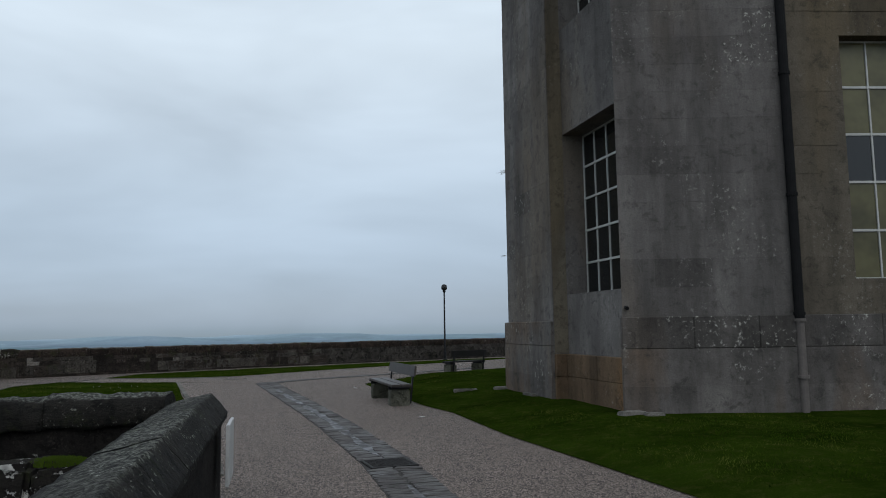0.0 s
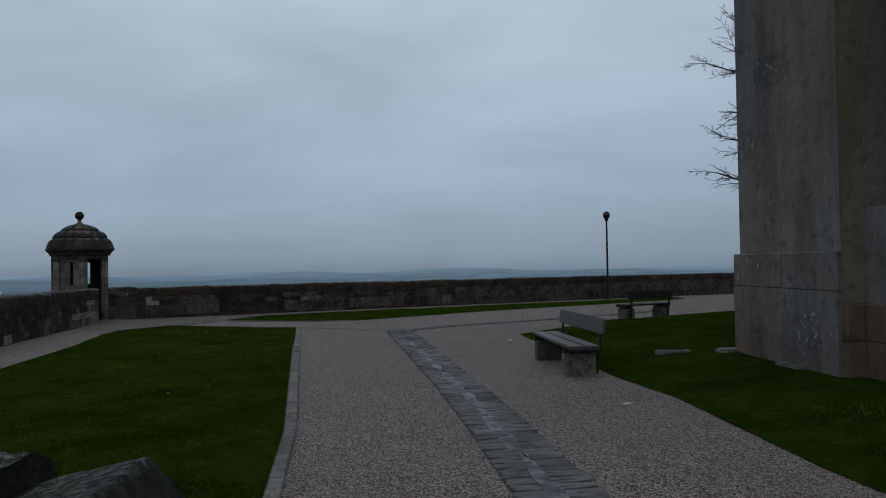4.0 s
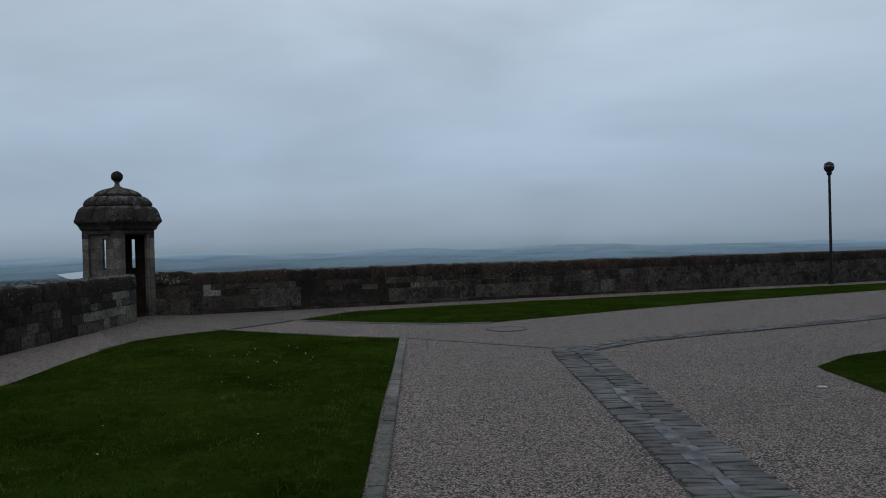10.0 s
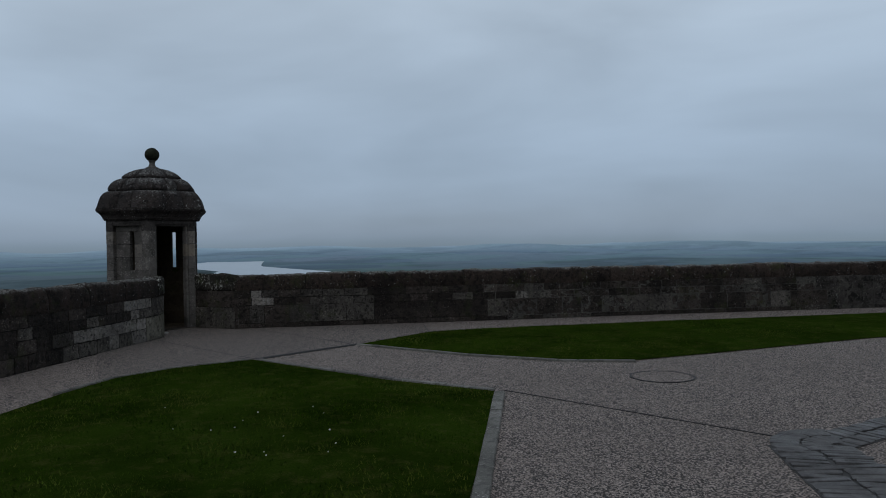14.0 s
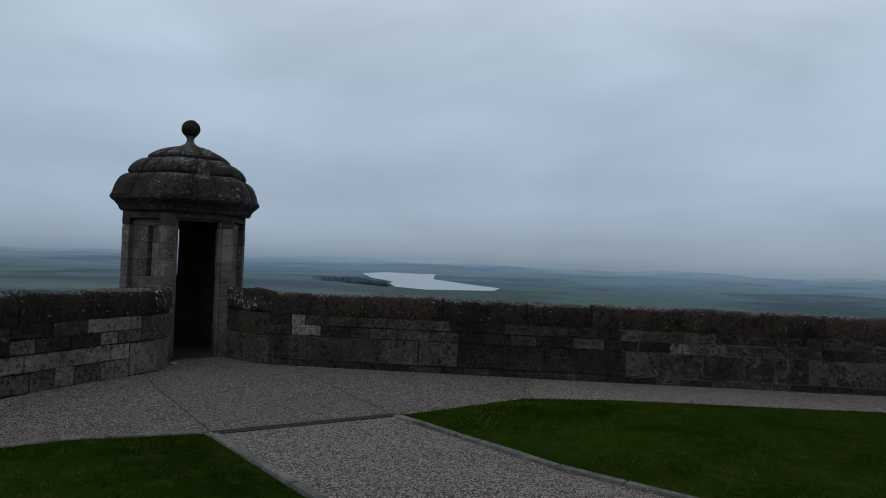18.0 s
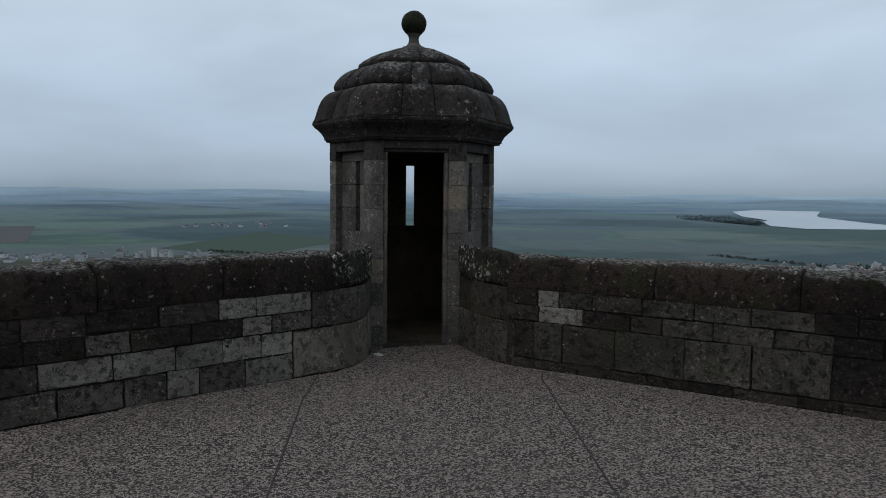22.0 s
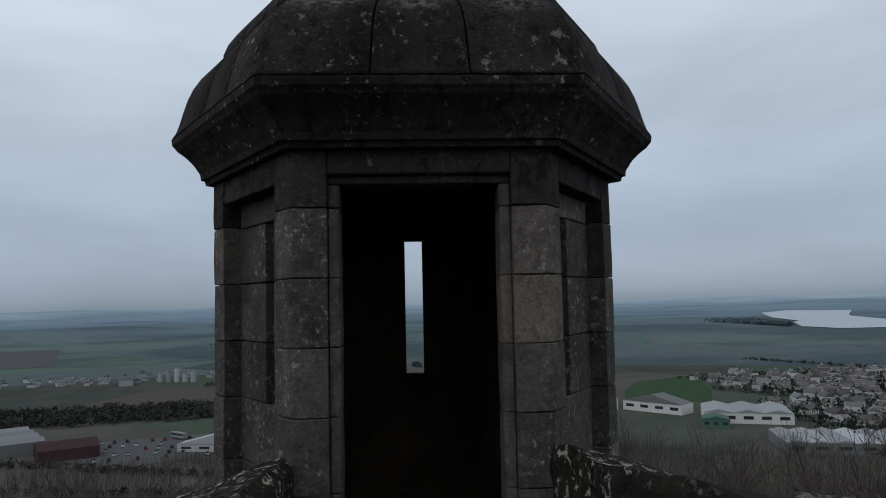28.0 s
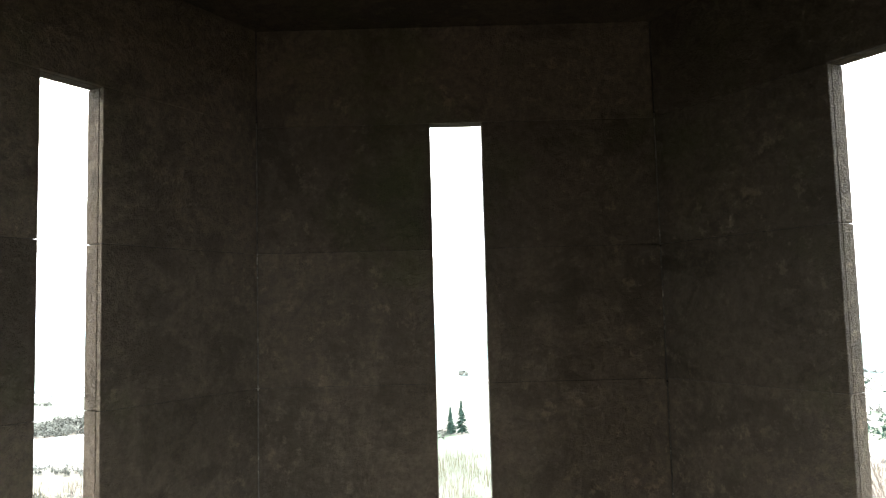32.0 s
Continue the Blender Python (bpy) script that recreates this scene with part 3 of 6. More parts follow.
# ---------------- plan ----------------
RND = random.Random(7)
WALL_L = [(-16.27, 24.52), (-14.6, 21.05), (-11.94, 15.53), (-2.6, -3.9)]
WALL_R = [(-16.1, 26.08), (-12.6, 29.35), (-9.8, 32.05), (-2.0, 39.05), (9.0, 48.6)]
TURRET_AT, TURRET_TURN = (-17.90, 25.57), 169.5
PARAPET_H = 1.04


def outside(x, y):
    """How far a plan point lies outside the two parapets (negative: on the terrace)."""
    dl = -0.901 * (x + 16.27) - 0.434 * (y - 24.52)
    dr = -0.667 * (x + 16.1) + 0.745 * (y - 26.08)
    return max(dl, dr)


def smooth(t):
    t = min(1.0, max(0.0, t))
    return t * t * (3 - 2 * t)


def land_z(x, y):
    d = outside(x, y)
    if d < 0.5:
        return -0.5
    z = -0.5 - 5.5 * smooth((d - 0.4) / 0.5) - 64.0 * (1 - (1 - min(1.0, d / 230.0)) ** 1.7)
    far = math.hypot(x, y)
    lake = math.exp(-(((x + 1750) / 950) ** 2 + ((y - 1560) / 800) ** 2) ** 2)
    swell = 26.0 * max(0.0, noise.noise((x / 780, y / 620, 4.0)) + 0.08) + 7.0 * noise.noise((x / 260, y / 240, 9.0))
    z += swell * smooth((far - 1250) / 800) * (1 - lake) + 37.0 * smooth((far - 2900) / 1900) + 9.0 * (noise.noise((x / 520, y / 520, 0.0))) * smooth((far - 2600) / 1200)
    return z


# ---------------- ground to the horizon ----------------
bm = bmesh.new()
rings = [0.0, 8.0, 16, 22, 25, 27, 29, 31, 34, 38, 44, 52, 62, 75, 90, 110, 135, 165, 200, 240, 300, 380, 480, 620] + [800 + 100 * i for i in range(42)]
SEG = 240
verts = [[bm.verts.new((-9.0 + r * math.cos(k * 2 * math.pi / SEG), 22.0 + r * math.sin(k * 2 * math.pi / SEG),
                        land_z(-9.0 + r * math.cos(k * 2 * math.pi / SEG), 22.0 + r * math.sin(k * 2 * math.pi / SEG)))) for k in range(SEG)] for r in rings[1:]]
mid = bm.verts.new((-9.0, 22.0, -0.5))
for k in range(SEG):
    bm.faces.new((mid, verts[0][k], verts[0][(k + 1) % SEG]))
for i in range(len(verts) - 1):
    for k in range(SEG):
        f = bm.faces.new((verts[i][k], verts[i + 1][k], verts[i + 1][(k + 1) % SEG], verts[i][(k + 1) % SEG]))
        r = rings[i + 1]
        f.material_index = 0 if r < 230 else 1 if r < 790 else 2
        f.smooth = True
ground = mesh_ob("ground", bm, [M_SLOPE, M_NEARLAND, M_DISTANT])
tagged(ground, "hill slope and hazy plain of fields and woods", "ground", kind="structure")

# ---------------- terrace pavement ----------------
bm = bmesh.new()
add_prism(bm, [(-17.15, 25.3), (-16.2, 24.5), WALL_L[1], WALL_L[2], WALL_L[3], (4, -18), (40, -18), (40, 50), (9.5, 49), WALL_R[3], WALL_R[2], WALL_R[1], (-16.1, 26.1), (-17.1, 25.85)], -0.4, 0.0)
pavement = mesh_ob("pavement", bm, M_GRAVEL)
tagged(pavement, "washed gravel concrete terrace pavement", "pavement", kind="structure")
apron = mesh_ob("pavement_apron", prism([(-17.1, 25.32), (-17.0, 25.0), (-16.25, 24.6), (-15.5, 22.9), (-13.5, 21.7), (-12.95, 23.68), (-12.66, 25.48), (-12.55, 27.42), (-13.4, 28.5), (-16.1, 26.0), (-17.05, 25.84)], -0.05, 0.004), M_GRAVEL_DARK)
tagged(apron, "damp darker gravel pavement before the turret", "pavement", kind="structure")


# ---------------- parapets ----------------
def unit_block(seed):
    r = random.Random(seed)
    b = bmesh.new()
    bmesh.ops.create_cube(b, size=1.0)
    bmesh.ops.bevel(b, geom=list(b.edges), offset=0.026, segments=1, affect="EDGES")
    for v in b.verts:
        v.co += Vector((r.uniform(-0.012, 0.012), r.uniform(-0.05, 0.05), r.uniform(-0.025, 0.025)))
    bmesh.ops.subdivide_edges(b, edges=[e for e in b.edges if e.calc_length() > 0.5], cuts=7, use_grid_fill=True)
    for v in b.verts:
        p = Vector((v.co.x * 2.4 + seed * 3.1, v.co.y, v.co.z))
        rim = max(abs(v.co.x), abs(v.co.z)) > 0.46
        v.co += Vector((0.012 * noise.noise(p * 5), 0.09 * noise.noise(p * 2.2) + 0.07 * noise.noise(p * 6), 0.03 * noise.noise(p * 4)))
        if rim and noise.noise(p * 3.3) > 0.18:
            v.co.x, v.co.z = v.co.x * 0.985, v.co.z * 0.96
    me = bpy.data.meshes.new("block")
    b.to_mesh(me)
    b.free()
    return me


def with_mat(me, mat):
    me = me.copy()
    me.materials.append(mat)
    return me


BLOCKS = [[with_mat(unit_block(i), m) for i in range(9)] for m in (M_PARAPET, M_PARAPET_MID, M_PARAPET_PALE, M_THROAT)]
# Each course near the turret, from the ground up: where it begins, then the length and tone of each stone (0 dark, 1 grey, 2 pale).
COURSES_L = [0.0, 0.215, 0.405, 0.56, 0.722]
STONES_L = [(0.44, [(0.43, 2), (0.38, 1), (0.25, 2), (0.31, 1), (0.44, 1), (0.35, 1)]), (0.44, [(0.29, 2), (0.33, 2), (0.37, 2), (0.45, 2), (0.48, 2), (0.45, 1)]),
            (0.26, [(0.37, 1), (0.26, 2), (0.42, 0), (0.45, 0), (0.3, 1)]), (0.26, [(0.51, 2), (0.32, 2), (0.46, 0), (0.5, 0)])]
COURSES_R = [0.0, 0.09, 0.43, 0.575, 0.722]
STONES_R = [(-0.05, [(0.7, 0), (0.6, 0)]), (-0.05, [(0.28, 0), (0.27, 1), (0.47, 0), (0.58, 1), (0.5, 1), (0.55, 1)]),
            (-0.05, [(0.32, 0), (0.41, 2), (0.42, 0), (0.26, 0), (0.4, 1), (0.44, 1), (0.4, 1)]), (-0.05, [(0.31, 0), (0.2, 2), (0.3, 1), (0.43, 0), (0.42, 1), (0.42, 1), (0.44, 1)])]


def seg_at(line, s):
    """The stretch of a polyline that holds s: its ends and where it begins."""
    begun = 0.0
    for a, b in zip(line, line[1:]):
        l = length(a, b)
        if s <= begun + l or b is line[-1]:
            return a, b, begun
        begun += l


def parapet(name, label, line, sign, near, far, courses, laid, shares, ends=(), rise=0.0, thick=0.42, far_mat=None):
    bm = bmesh.new()
    for a, b in zip(line, line[1:]):
        l = length(a, b)
        add_prism(bm, [along(a, b, -0.03, 0.006 * sign), along(a, b, l + 0.03, 0.006 * sign), along(a, b, l + 0.03, thick * sign), along(a, b, -0.03, thick * sign)], -6.5, 0.73)
    wall = mesh_ob(name, bm, M_PARAPET_BED)
    tagged(wall, label, "parapet wall", kind="structure")
    if far_mat:
        for a, b in zip(line[1:], line[2:]):
            l = length(a, b)
            part("mortar", prism([along(a, b, 0, -0.002 * sign), along(a, b, l, -0.002 * sign), along(a, b, l, 0.01 * sign), along(a, b, 0, 0.01 * sign)], 0.0, 0.722), M_MORTAR, wall, "pale weathered mortar")
    r = random.Random(len(name))
    rest = bmesh.new()
    for c in range(len(courses) - 1):
        s, first = laid[c]
        queue = list(first)
        while s < far:
            tall = courses[c + 1] - courses[c] > 0.25
            if queue:
                l, tone = queue.pop(0)
            else:
                l = r.uniform(0.38, 0.65) if tall else r.uniform(0.24, 0.52)
                q = r.random()
                share = shares[c] * (1.0 if s < 4.5 else 0.55 if sign < 0 else 1.5)
                tone = 2 if q < share * 0.2 else 1 if q < share else 0
            a, b, begun = seg_at(line, s + l / 2)
            mid2 = along(a, b, s + l / 2 - begun, 0.03 * sign + r.uniform(-0.005, 0.009) * sign)
            z0, z1 = courses[c] + 0.005 + r.uniform(-0.004, 0.004), courses[c + 1] - 0.005 + r.uniform(-0.004, 0.004)
            ang = math.degrees(math.atan2(b[1] - a[1], b[0] - a[0]))
            if s < near:
                ob = new("stone", BLOCKS[tone][r.randrange(9)])
                ob.matrix_world = pose(mid2[0], mid2[1], (z0 + z1) / 2, 0, r.uniform(-0.8, 0.8), ang) @ Matrix.Diagonal((l - 0.011, 0.08, z1 - z0, 1))
                ob.parent = wall
            else:
                add_box(rest, mid2[0], mid2[1], (z0 + z1) / 2, l - 0.016, 0.08, z1 - z0, ang)
            s += l
    for s0, s1, z0, z1, tone in ends:
        a, b, begun = seg_at(line, max(0.0, s0))
        c = along(a, b, (s0 + s1) / 2, 0.028 * sign)
        ob = new("stone", BLOCKS[tone][4])
        ob.matrix_world = pose(c[0], c[1], (z0 + z1) / 2, 0, 0, math.degrees(math.atan2(b[1] - a[1], b[0] - a[0]))) @ Matrix.Diagonal((s1 - s0 - 0.011, 0.08, z1 - z0 - 0.01, 1))
        ob.parent = wall
    ob = mesh_ob("stone_courses", rest, far_mat or M_PARAPET, wall)
    ob["kind"] = "stuff"
    # coping
    s = -0.04
    while s < far:
        l = min(r.uniform(0.8, 1.35), max(0.4, far - s))
        a, b, begun = seg_at(line, s + l / 2)
        lift = rise + r.uniform(-0.016, 0.012)
        prof = [(-0.006, 0.72), (-0.011, 0.75), (-0.014, 0.88), (-0.006, 0.975), (0.022, 1.028), (0.1, 1.048), (0.22, 1.052), (0.33, 1.042), (thick + 0.03, 1.0), (thick + 0.03, 0.724)]
        close = s < near + 3
        n = max(8, int(l / 0.035)) if close else 2
        cb = bmesh.new()
        rows = []
        for i in range(n + 1):
            row = []
            for o, z in prof:
                end = 0.014 if i in (0, n) and z > 0.9 else 0.0
                p = along(a, b, s - begun + 0.004 + (l - 0.008) * i / n, (o + end) * sign)
                c = Vector((p[0], p[1], z + lift * (z > 0.8) - end))
                if close:
                    k = 1.0 if z > 0.9 else 0.55
                    c += k * (0.017 * noise.noise(c * 13) * Vector((0.5, 0.5, 1)) + 0.022 * Vector((noise.noise(c * 5), noise.noise(c * 5 + Vector((9, 0, 0))), 1.1 * noise.noise(c * 4 + Vector((0, 9, 0))))))
                    c.z += 0.012 * max(0.0, noise.noise(c * 31)) * (z > 0.9)
                row.append(cb.verts.new(c))
            rows.append(row)
        for u, v in zip(rows, rows[1:]):
            for j in range(len(prof)):
                k = (j + 1) % len(prof)
                cb.faces.new((u[j], u[k], v[k], v[j])).smooth = 0 < j < len(prof) - 2
        cb.faces.new(rows[0])
        cb.faces.new(rows[-1][::-1])
        bmesh.ops.recalc_face_normals(cb, faces=cb.faces[:])
        part("coping_stone", cb, M_COPING, wall)
        s += l
    return wall


wall_left = parapet("wall_left", "low dark stone parapet with mossy lichened coping", WALL_L, -1, 11.0, 27.0, COURSES_L, STONES_L, (0.26, 0.28, 0.16, 0.06), ((-0.06, 0.44, 0.0, 0.405, 3), (-0.06, 0.26, 0.405, 0.722, 1)))
wall_right = parapet("wall_right", "long low dark stone parapet with lichened coping", WALL_R, 1, 12.0, 39.0, COURSES_R, STONES_R, (0.0, 0.12, 0.16, 0.14), rise=-0.03, far_mat=M_PARAPET_FAR)


def throat(name, inner, outer, foot):
    """The rounded end of a parapet, where it meets the turret: inner and outer plan lines, from the parapet to the turret."""
    poly = inner + outer[::-1]
    w = mesh_ob(name, prism(poly, -6.0, 0.72), M_PARAPET_BED)
    tagged(w, "rounded stone end of the parapet at the turret door", "parapet wall", kind="structure")

    def out(p, k):
        cx, cy = sum(q[0] for q in poly) / len(poly), sum(q[1] for q in poly) / len(poly)
        l = math.hypot(p[0] - cx, p[1] - cy)
        return (p[0] + (p[0] - cx) / l * k, p[1] + (p[1] - cy) / l * k)

    for z0, z1, cuts in ((0.004, 0.4, [0, 3, len(inner) - 1]), (0.408, 0.716, [0, 3, len(inner) - 1])):
        for a, b in zip(cuts, cuts[1:]):
            face = inner[a:b + 1]
            back = [out(p, -0.12) for p in face]
            part("stone", prism([out(p, 0.012) for p in face] + back[::-1], z0, z1, 0.008), foot if z0 < 0.1 else M_PARAPET if foot is M_PARAPET_MID else M_PARAPET_MID, w)
    zin, zout = [PARAPET_H + 0.01] * len(inner), [PARAPET_H - 0.12] * len(outer)
    cb = prism([out(p, 0.03) for p in poly], 0.722, zin + zout[::-1], 0.04)
    bmesh.ops.triangulate(cb, faces=cb.faces[:])
    for n in range(4):
        bmesh.ops.subdivide_edges(cb, edges=[e for e in cb.edges if e.calc_length() > 0.07], cuts=1)
        bmesh.ops.triangulate(cb, faces=cb.faces[:])
    for v in cb.verts:
        v.co += 0.012 * noise.noise(v.co * 15) * v.normal + 0.018 * Vector((noise.noise(v.co * 5), noise.noise(v.co * 5 + Vector((9, 0, 0))), 1.4 * noise.noise(v.co * 4 + Vector((0, 9, 0)))))
    for f in cb.faces:
        f.smooth = True
    part("coping_stone", cb, M_COPING_END, w)
    return w


throat("wall_left_end", [(-16.25, 24.48), (-16.36, 24.66), (-16.52, 24.78), (-16.72, 24.86), (-17.14, 24.97)], [(-16.64, 24.29), (-16.78, 24.37), (-16.95, 24.5), (-17.12, 24.58), (-17.5, 24.83)], M_THROAT)
throat("wall_right_end", [(-16.08, 26.1), (-16.25, 26.0), (-16.5, 25.93), (-16.75, 25.9), (-17.14, 25.875)], [(-16.38, 26.4), (-16.55, 26.36), (-16.75, 26.32), (-16.95, 26.28), (-17.38, 26.1)], M_PARAPET_MID)

# ---------------- turret ----------------
turret = empty("sentry_turret", pose(TURRET_AT[0], TURRET_AT[1], 0, 0, 0, TURRET_TURN))
tagged(turret, "hexagonal weathered grey stone sentry turret with stepped domed roof", "turret")
A_OUT, A_SUNK, A_IN, Z_TOP = 0.792, 0.668, 0.6308, 2.085
A_BACK = A_IN + 0.01
SLIT_AT, SLIT_W = {0: -0.0003, 60: -0.0048, 300: -0.0186, 120: 0.05, 240: -0.045}, 0.0475
HS = A_OUT * math.tan(radians(30))
Z_COURSE = [0.0, 0.2, 0.41, 0.64, 0.885, 1.147, 1.388, 1.632, 1.88]
PANEL = 0.715


def fp(phi, n, t):
    c, s = math.cos(radians(phi)), math.sin(radians(phi))
    return (n * c - t * s, n * s + t * c)


def corner(a, deg):
    r = a / math.cos(radians(30))
    return (r * math.cos(radians(deg)), r * math.sin(radians(deg)))


def border(phi):
    return 0.13 if phi == 180 else 0.15


def worn(bm, amp=0.0024, grain=9.0, longest=0.09):
    """Dressed stone gone uneven: fine triangles, pushed in and out a little, most along the arrises."""
    bmesh.ops.triangulate(bm, faces=bm.faces[:])
    for n in range(3):
        bmesh.ops.subdivide_edges(bm, edges=[e for e in bm.edges if e.calc_length() > longest], cuts=1)
        bmesh.ops.triangulate(bm, faces=bm.faces[:])
    bm.normal_update()
    move = []
    for v in bm.verts:
        sharp = any(len(e.link_faces) == 2 and e.calc_face_angle() > 0.5 for e in v.link_edges)
        push = amp * noise.noise(v.co * grain)
        if sharp:
            push -= 1.9 * amp * max(0.0, noise.noise(v.co * 17 + Vector((3, 1, 5))) - 0.05)
        move.append((v, push * v.normal))
    for v, d in move:
        v.co += d
    return bm


for k in range(6):
    f1, f2 = 60 * k, 60 * k + 60
    b1, b2 = border(f1), border(f2)
    for i, (z0, z1) in enumerate(zip(Z_COURSE, Z_COURSE[1:] + [Z_TOP])):
        e = RND.uniform(-0.004, 0.003)
        poly = [fp(f1, A_OUT + e, HS - b1), fp(f1, A_OUT + e, HS - 0.010), fp(f2, A_OUT + e, -(HS - 0.010)), fp(f2, A_OUT + e, -(HS - b2)),
                fp(f2, A_BACK, -(HS - b2)), corner(A_BACK, f1 + 30), fp(f1, A_BACK, HS - b1)]
        warm = (k == 3 and i == 6) or (k == 2 and i == 3)
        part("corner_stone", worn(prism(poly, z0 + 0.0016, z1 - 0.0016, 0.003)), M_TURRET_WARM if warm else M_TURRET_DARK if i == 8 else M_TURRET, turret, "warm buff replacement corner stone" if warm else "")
for k in range(6):
    f1, f2, n0, n1 = 60 * k, 60 * k + 60, A_BACK + 0.004, A_OUT - 0.018
    ta, tb, t1 = HS - border(f1) + 0.008, HS - border(f2) + 0.008, HS - 0.03
    part("corner_core", prism([fp(f1, n1, ta), fp(f1, n1, t1), fp(f2, n1, -t1), fp(f2, n1, -tb), fp(f2, n0, -tb), corner(n0, f1 + 30), fp(f1, n0, ta)], 0.0, 2.08), M_PARAPET_BED, turret)
for k in range(6):
    phi = 60 * k
    if phi == 180:
        continue
    w = HS - border(phi) - 0.002
    valley = phi in (0, 60, 300)
    a_sunk, z_slit = (A_SUNK, (1.1556, 1.867)) if valley else (PANEL, (1.147, 1.874))
    zs = [0.0, 0.3, 0.6, 0.87, z_slit[0], 1.395, 1.635, z_slit[1], 1.978] if valley else Z_COURSE[:-1] + [z_slit[1], 1.978]
    q0, q1 = SLIT_AT[phi] - SLIT_W, SLIT_AT[phi] + SLIT_W
    for z0, z1 in zip(zs, zs[1:]):
        for t0, t1 in ([(-w, q0), (q1, w)] if 1.1 < z0 < 1.8 else [(-w, w)]):
            pb = prism([fp(phi, a_sunk, t0), fp(phi, a_sunk, t1), fp(phi, A_BACK, t1), fp(phi, A_BACK, t0)], z0 + (0.0004 if valley else 0.002), z1 - (0.0004 if valley else 0.002), 0.001 if valley else 0.003)
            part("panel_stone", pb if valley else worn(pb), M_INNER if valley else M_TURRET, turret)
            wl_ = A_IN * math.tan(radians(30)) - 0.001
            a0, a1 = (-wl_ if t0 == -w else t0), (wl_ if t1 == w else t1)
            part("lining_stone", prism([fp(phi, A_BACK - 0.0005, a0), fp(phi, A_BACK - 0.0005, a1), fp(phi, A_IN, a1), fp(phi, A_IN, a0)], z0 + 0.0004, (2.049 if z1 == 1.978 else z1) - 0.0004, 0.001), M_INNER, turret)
    # the hidden core behind the joints
    n0, n1, wc = A_IN + 0.004, a_sunk - 0.012, w + 0.03
    cb = bmesh.new()
    for t0, t1, z0, z1 in ((-wc, wc, 0.0, z_slit[0] - 0.004), (-wc, q0 - 0.004, z_slit[0] - 0.004, z_slit[1] + 0.004), (q1 + 0.004, wc, z_slit[0] - 0.004, z_slit[1] + 0.004), (-wc, wc, z_slit[1] + 0.004, 2.05)):
        add_prism(cb, [fp(phi, n1, t0), fp(phi, n1, t1), fp(phi, n0, t1), fp(phi, n0, t0)], z0, z1)
    part("wall_core", cb, M_PARAPET_BED, turret)
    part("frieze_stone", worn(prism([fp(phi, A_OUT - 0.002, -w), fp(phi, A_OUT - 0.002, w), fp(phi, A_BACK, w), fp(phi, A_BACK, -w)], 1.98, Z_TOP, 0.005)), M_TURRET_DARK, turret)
# door frame
D_OUT, D_IN, D_FACE = HS - 0.13 - 0.002, 0.2857, A_OUT - 0.028
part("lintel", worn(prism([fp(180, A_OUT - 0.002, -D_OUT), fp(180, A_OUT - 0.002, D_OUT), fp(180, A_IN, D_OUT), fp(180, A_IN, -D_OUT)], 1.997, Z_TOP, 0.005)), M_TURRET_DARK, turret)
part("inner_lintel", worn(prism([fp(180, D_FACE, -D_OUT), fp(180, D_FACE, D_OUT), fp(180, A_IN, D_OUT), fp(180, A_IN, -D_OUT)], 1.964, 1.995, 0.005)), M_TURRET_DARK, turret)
for sgn in (-1, 1):
    for i, (z0, z1) in enumerate(zip(Z_COURSE, Z_COURSE[1:] + [1.962])):
        warm = sgn == 1 and i == 6
        jamb = prism([fp(180, D_FACE, sgn * D_OUT), fp(180, D_FACE, sgn * (D_IN + 0.01)), fp(180, D_FACE - 0.012, sgn * D_IN), fp(180, A_IN, sgn * D_IN), fp(180, A_IN, sgn * D_OUT)], z0 + 0.0016, z1 - 0.0016, 0.003)
        part("door_jamb", worn(jamb), M_TURRET_WARM if warm else M_JAMB, turret)
for sgn in (-1, 1):
    part("wall_core", prism([fp(180, D_FACE - 0.02, sgn * (D_IN + 0.01)), fp(180, D_FACE - 0.02, sgn * (D_OUT + 0.03)), fp(180, A_IN + 0.006, sgn * (D_OUT + 0.03)), fp(180, A_IN + 0.006, sgn * (D_IN + 0.01))], 0.0, 2.05), M_PARAPET_BED, turret)
# damp moss below the slits
for phi in (0, 60, 300):
    mb = bmesh.new()
    r = random.Random(phi + 4)
    for k in range(150):
        q, a = r.random() ** 0.6, r.uniform(0, 6.28)
        t, z = SLIT_AT[phi] + 0.03 * (1 if phi == 60 else -1) + 0.085 * q * math.cos(a), 1.105 + 0.05 * q * math.sin(a) - 0.02 * r.random()
        p = fp(phi, A_IN - 0.001, t)
        bmesh.ops.create_icosphere(mb, subdivisions=1, radius=r.uniform(0.004, 0.009) * (1.2 - 0.6 * q), matrix=pose(p[0], p[1], z))
    part("moss", mb, M_MOSS, turret, "dark green moss on the damp inner stone")
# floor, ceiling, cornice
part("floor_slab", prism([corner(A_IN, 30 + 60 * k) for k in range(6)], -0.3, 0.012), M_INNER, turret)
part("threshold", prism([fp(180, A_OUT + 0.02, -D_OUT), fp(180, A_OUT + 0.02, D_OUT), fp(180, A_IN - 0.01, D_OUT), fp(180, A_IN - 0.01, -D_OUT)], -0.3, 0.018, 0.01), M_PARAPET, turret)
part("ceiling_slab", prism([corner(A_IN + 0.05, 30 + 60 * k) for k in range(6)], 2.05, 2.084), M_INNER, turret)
part("corbel", revolve([(-1.7, 0.12), (-1.5, 0.3), (-1.2, 0.5), (-1.15, 0.6), (-0.8, 0.75), (-0.75, 0.82), (-0.35, 0.9), (-0.31, 0.93), (-0.005, 0.93)], 6, radians(30)), M_TURRET, turret)
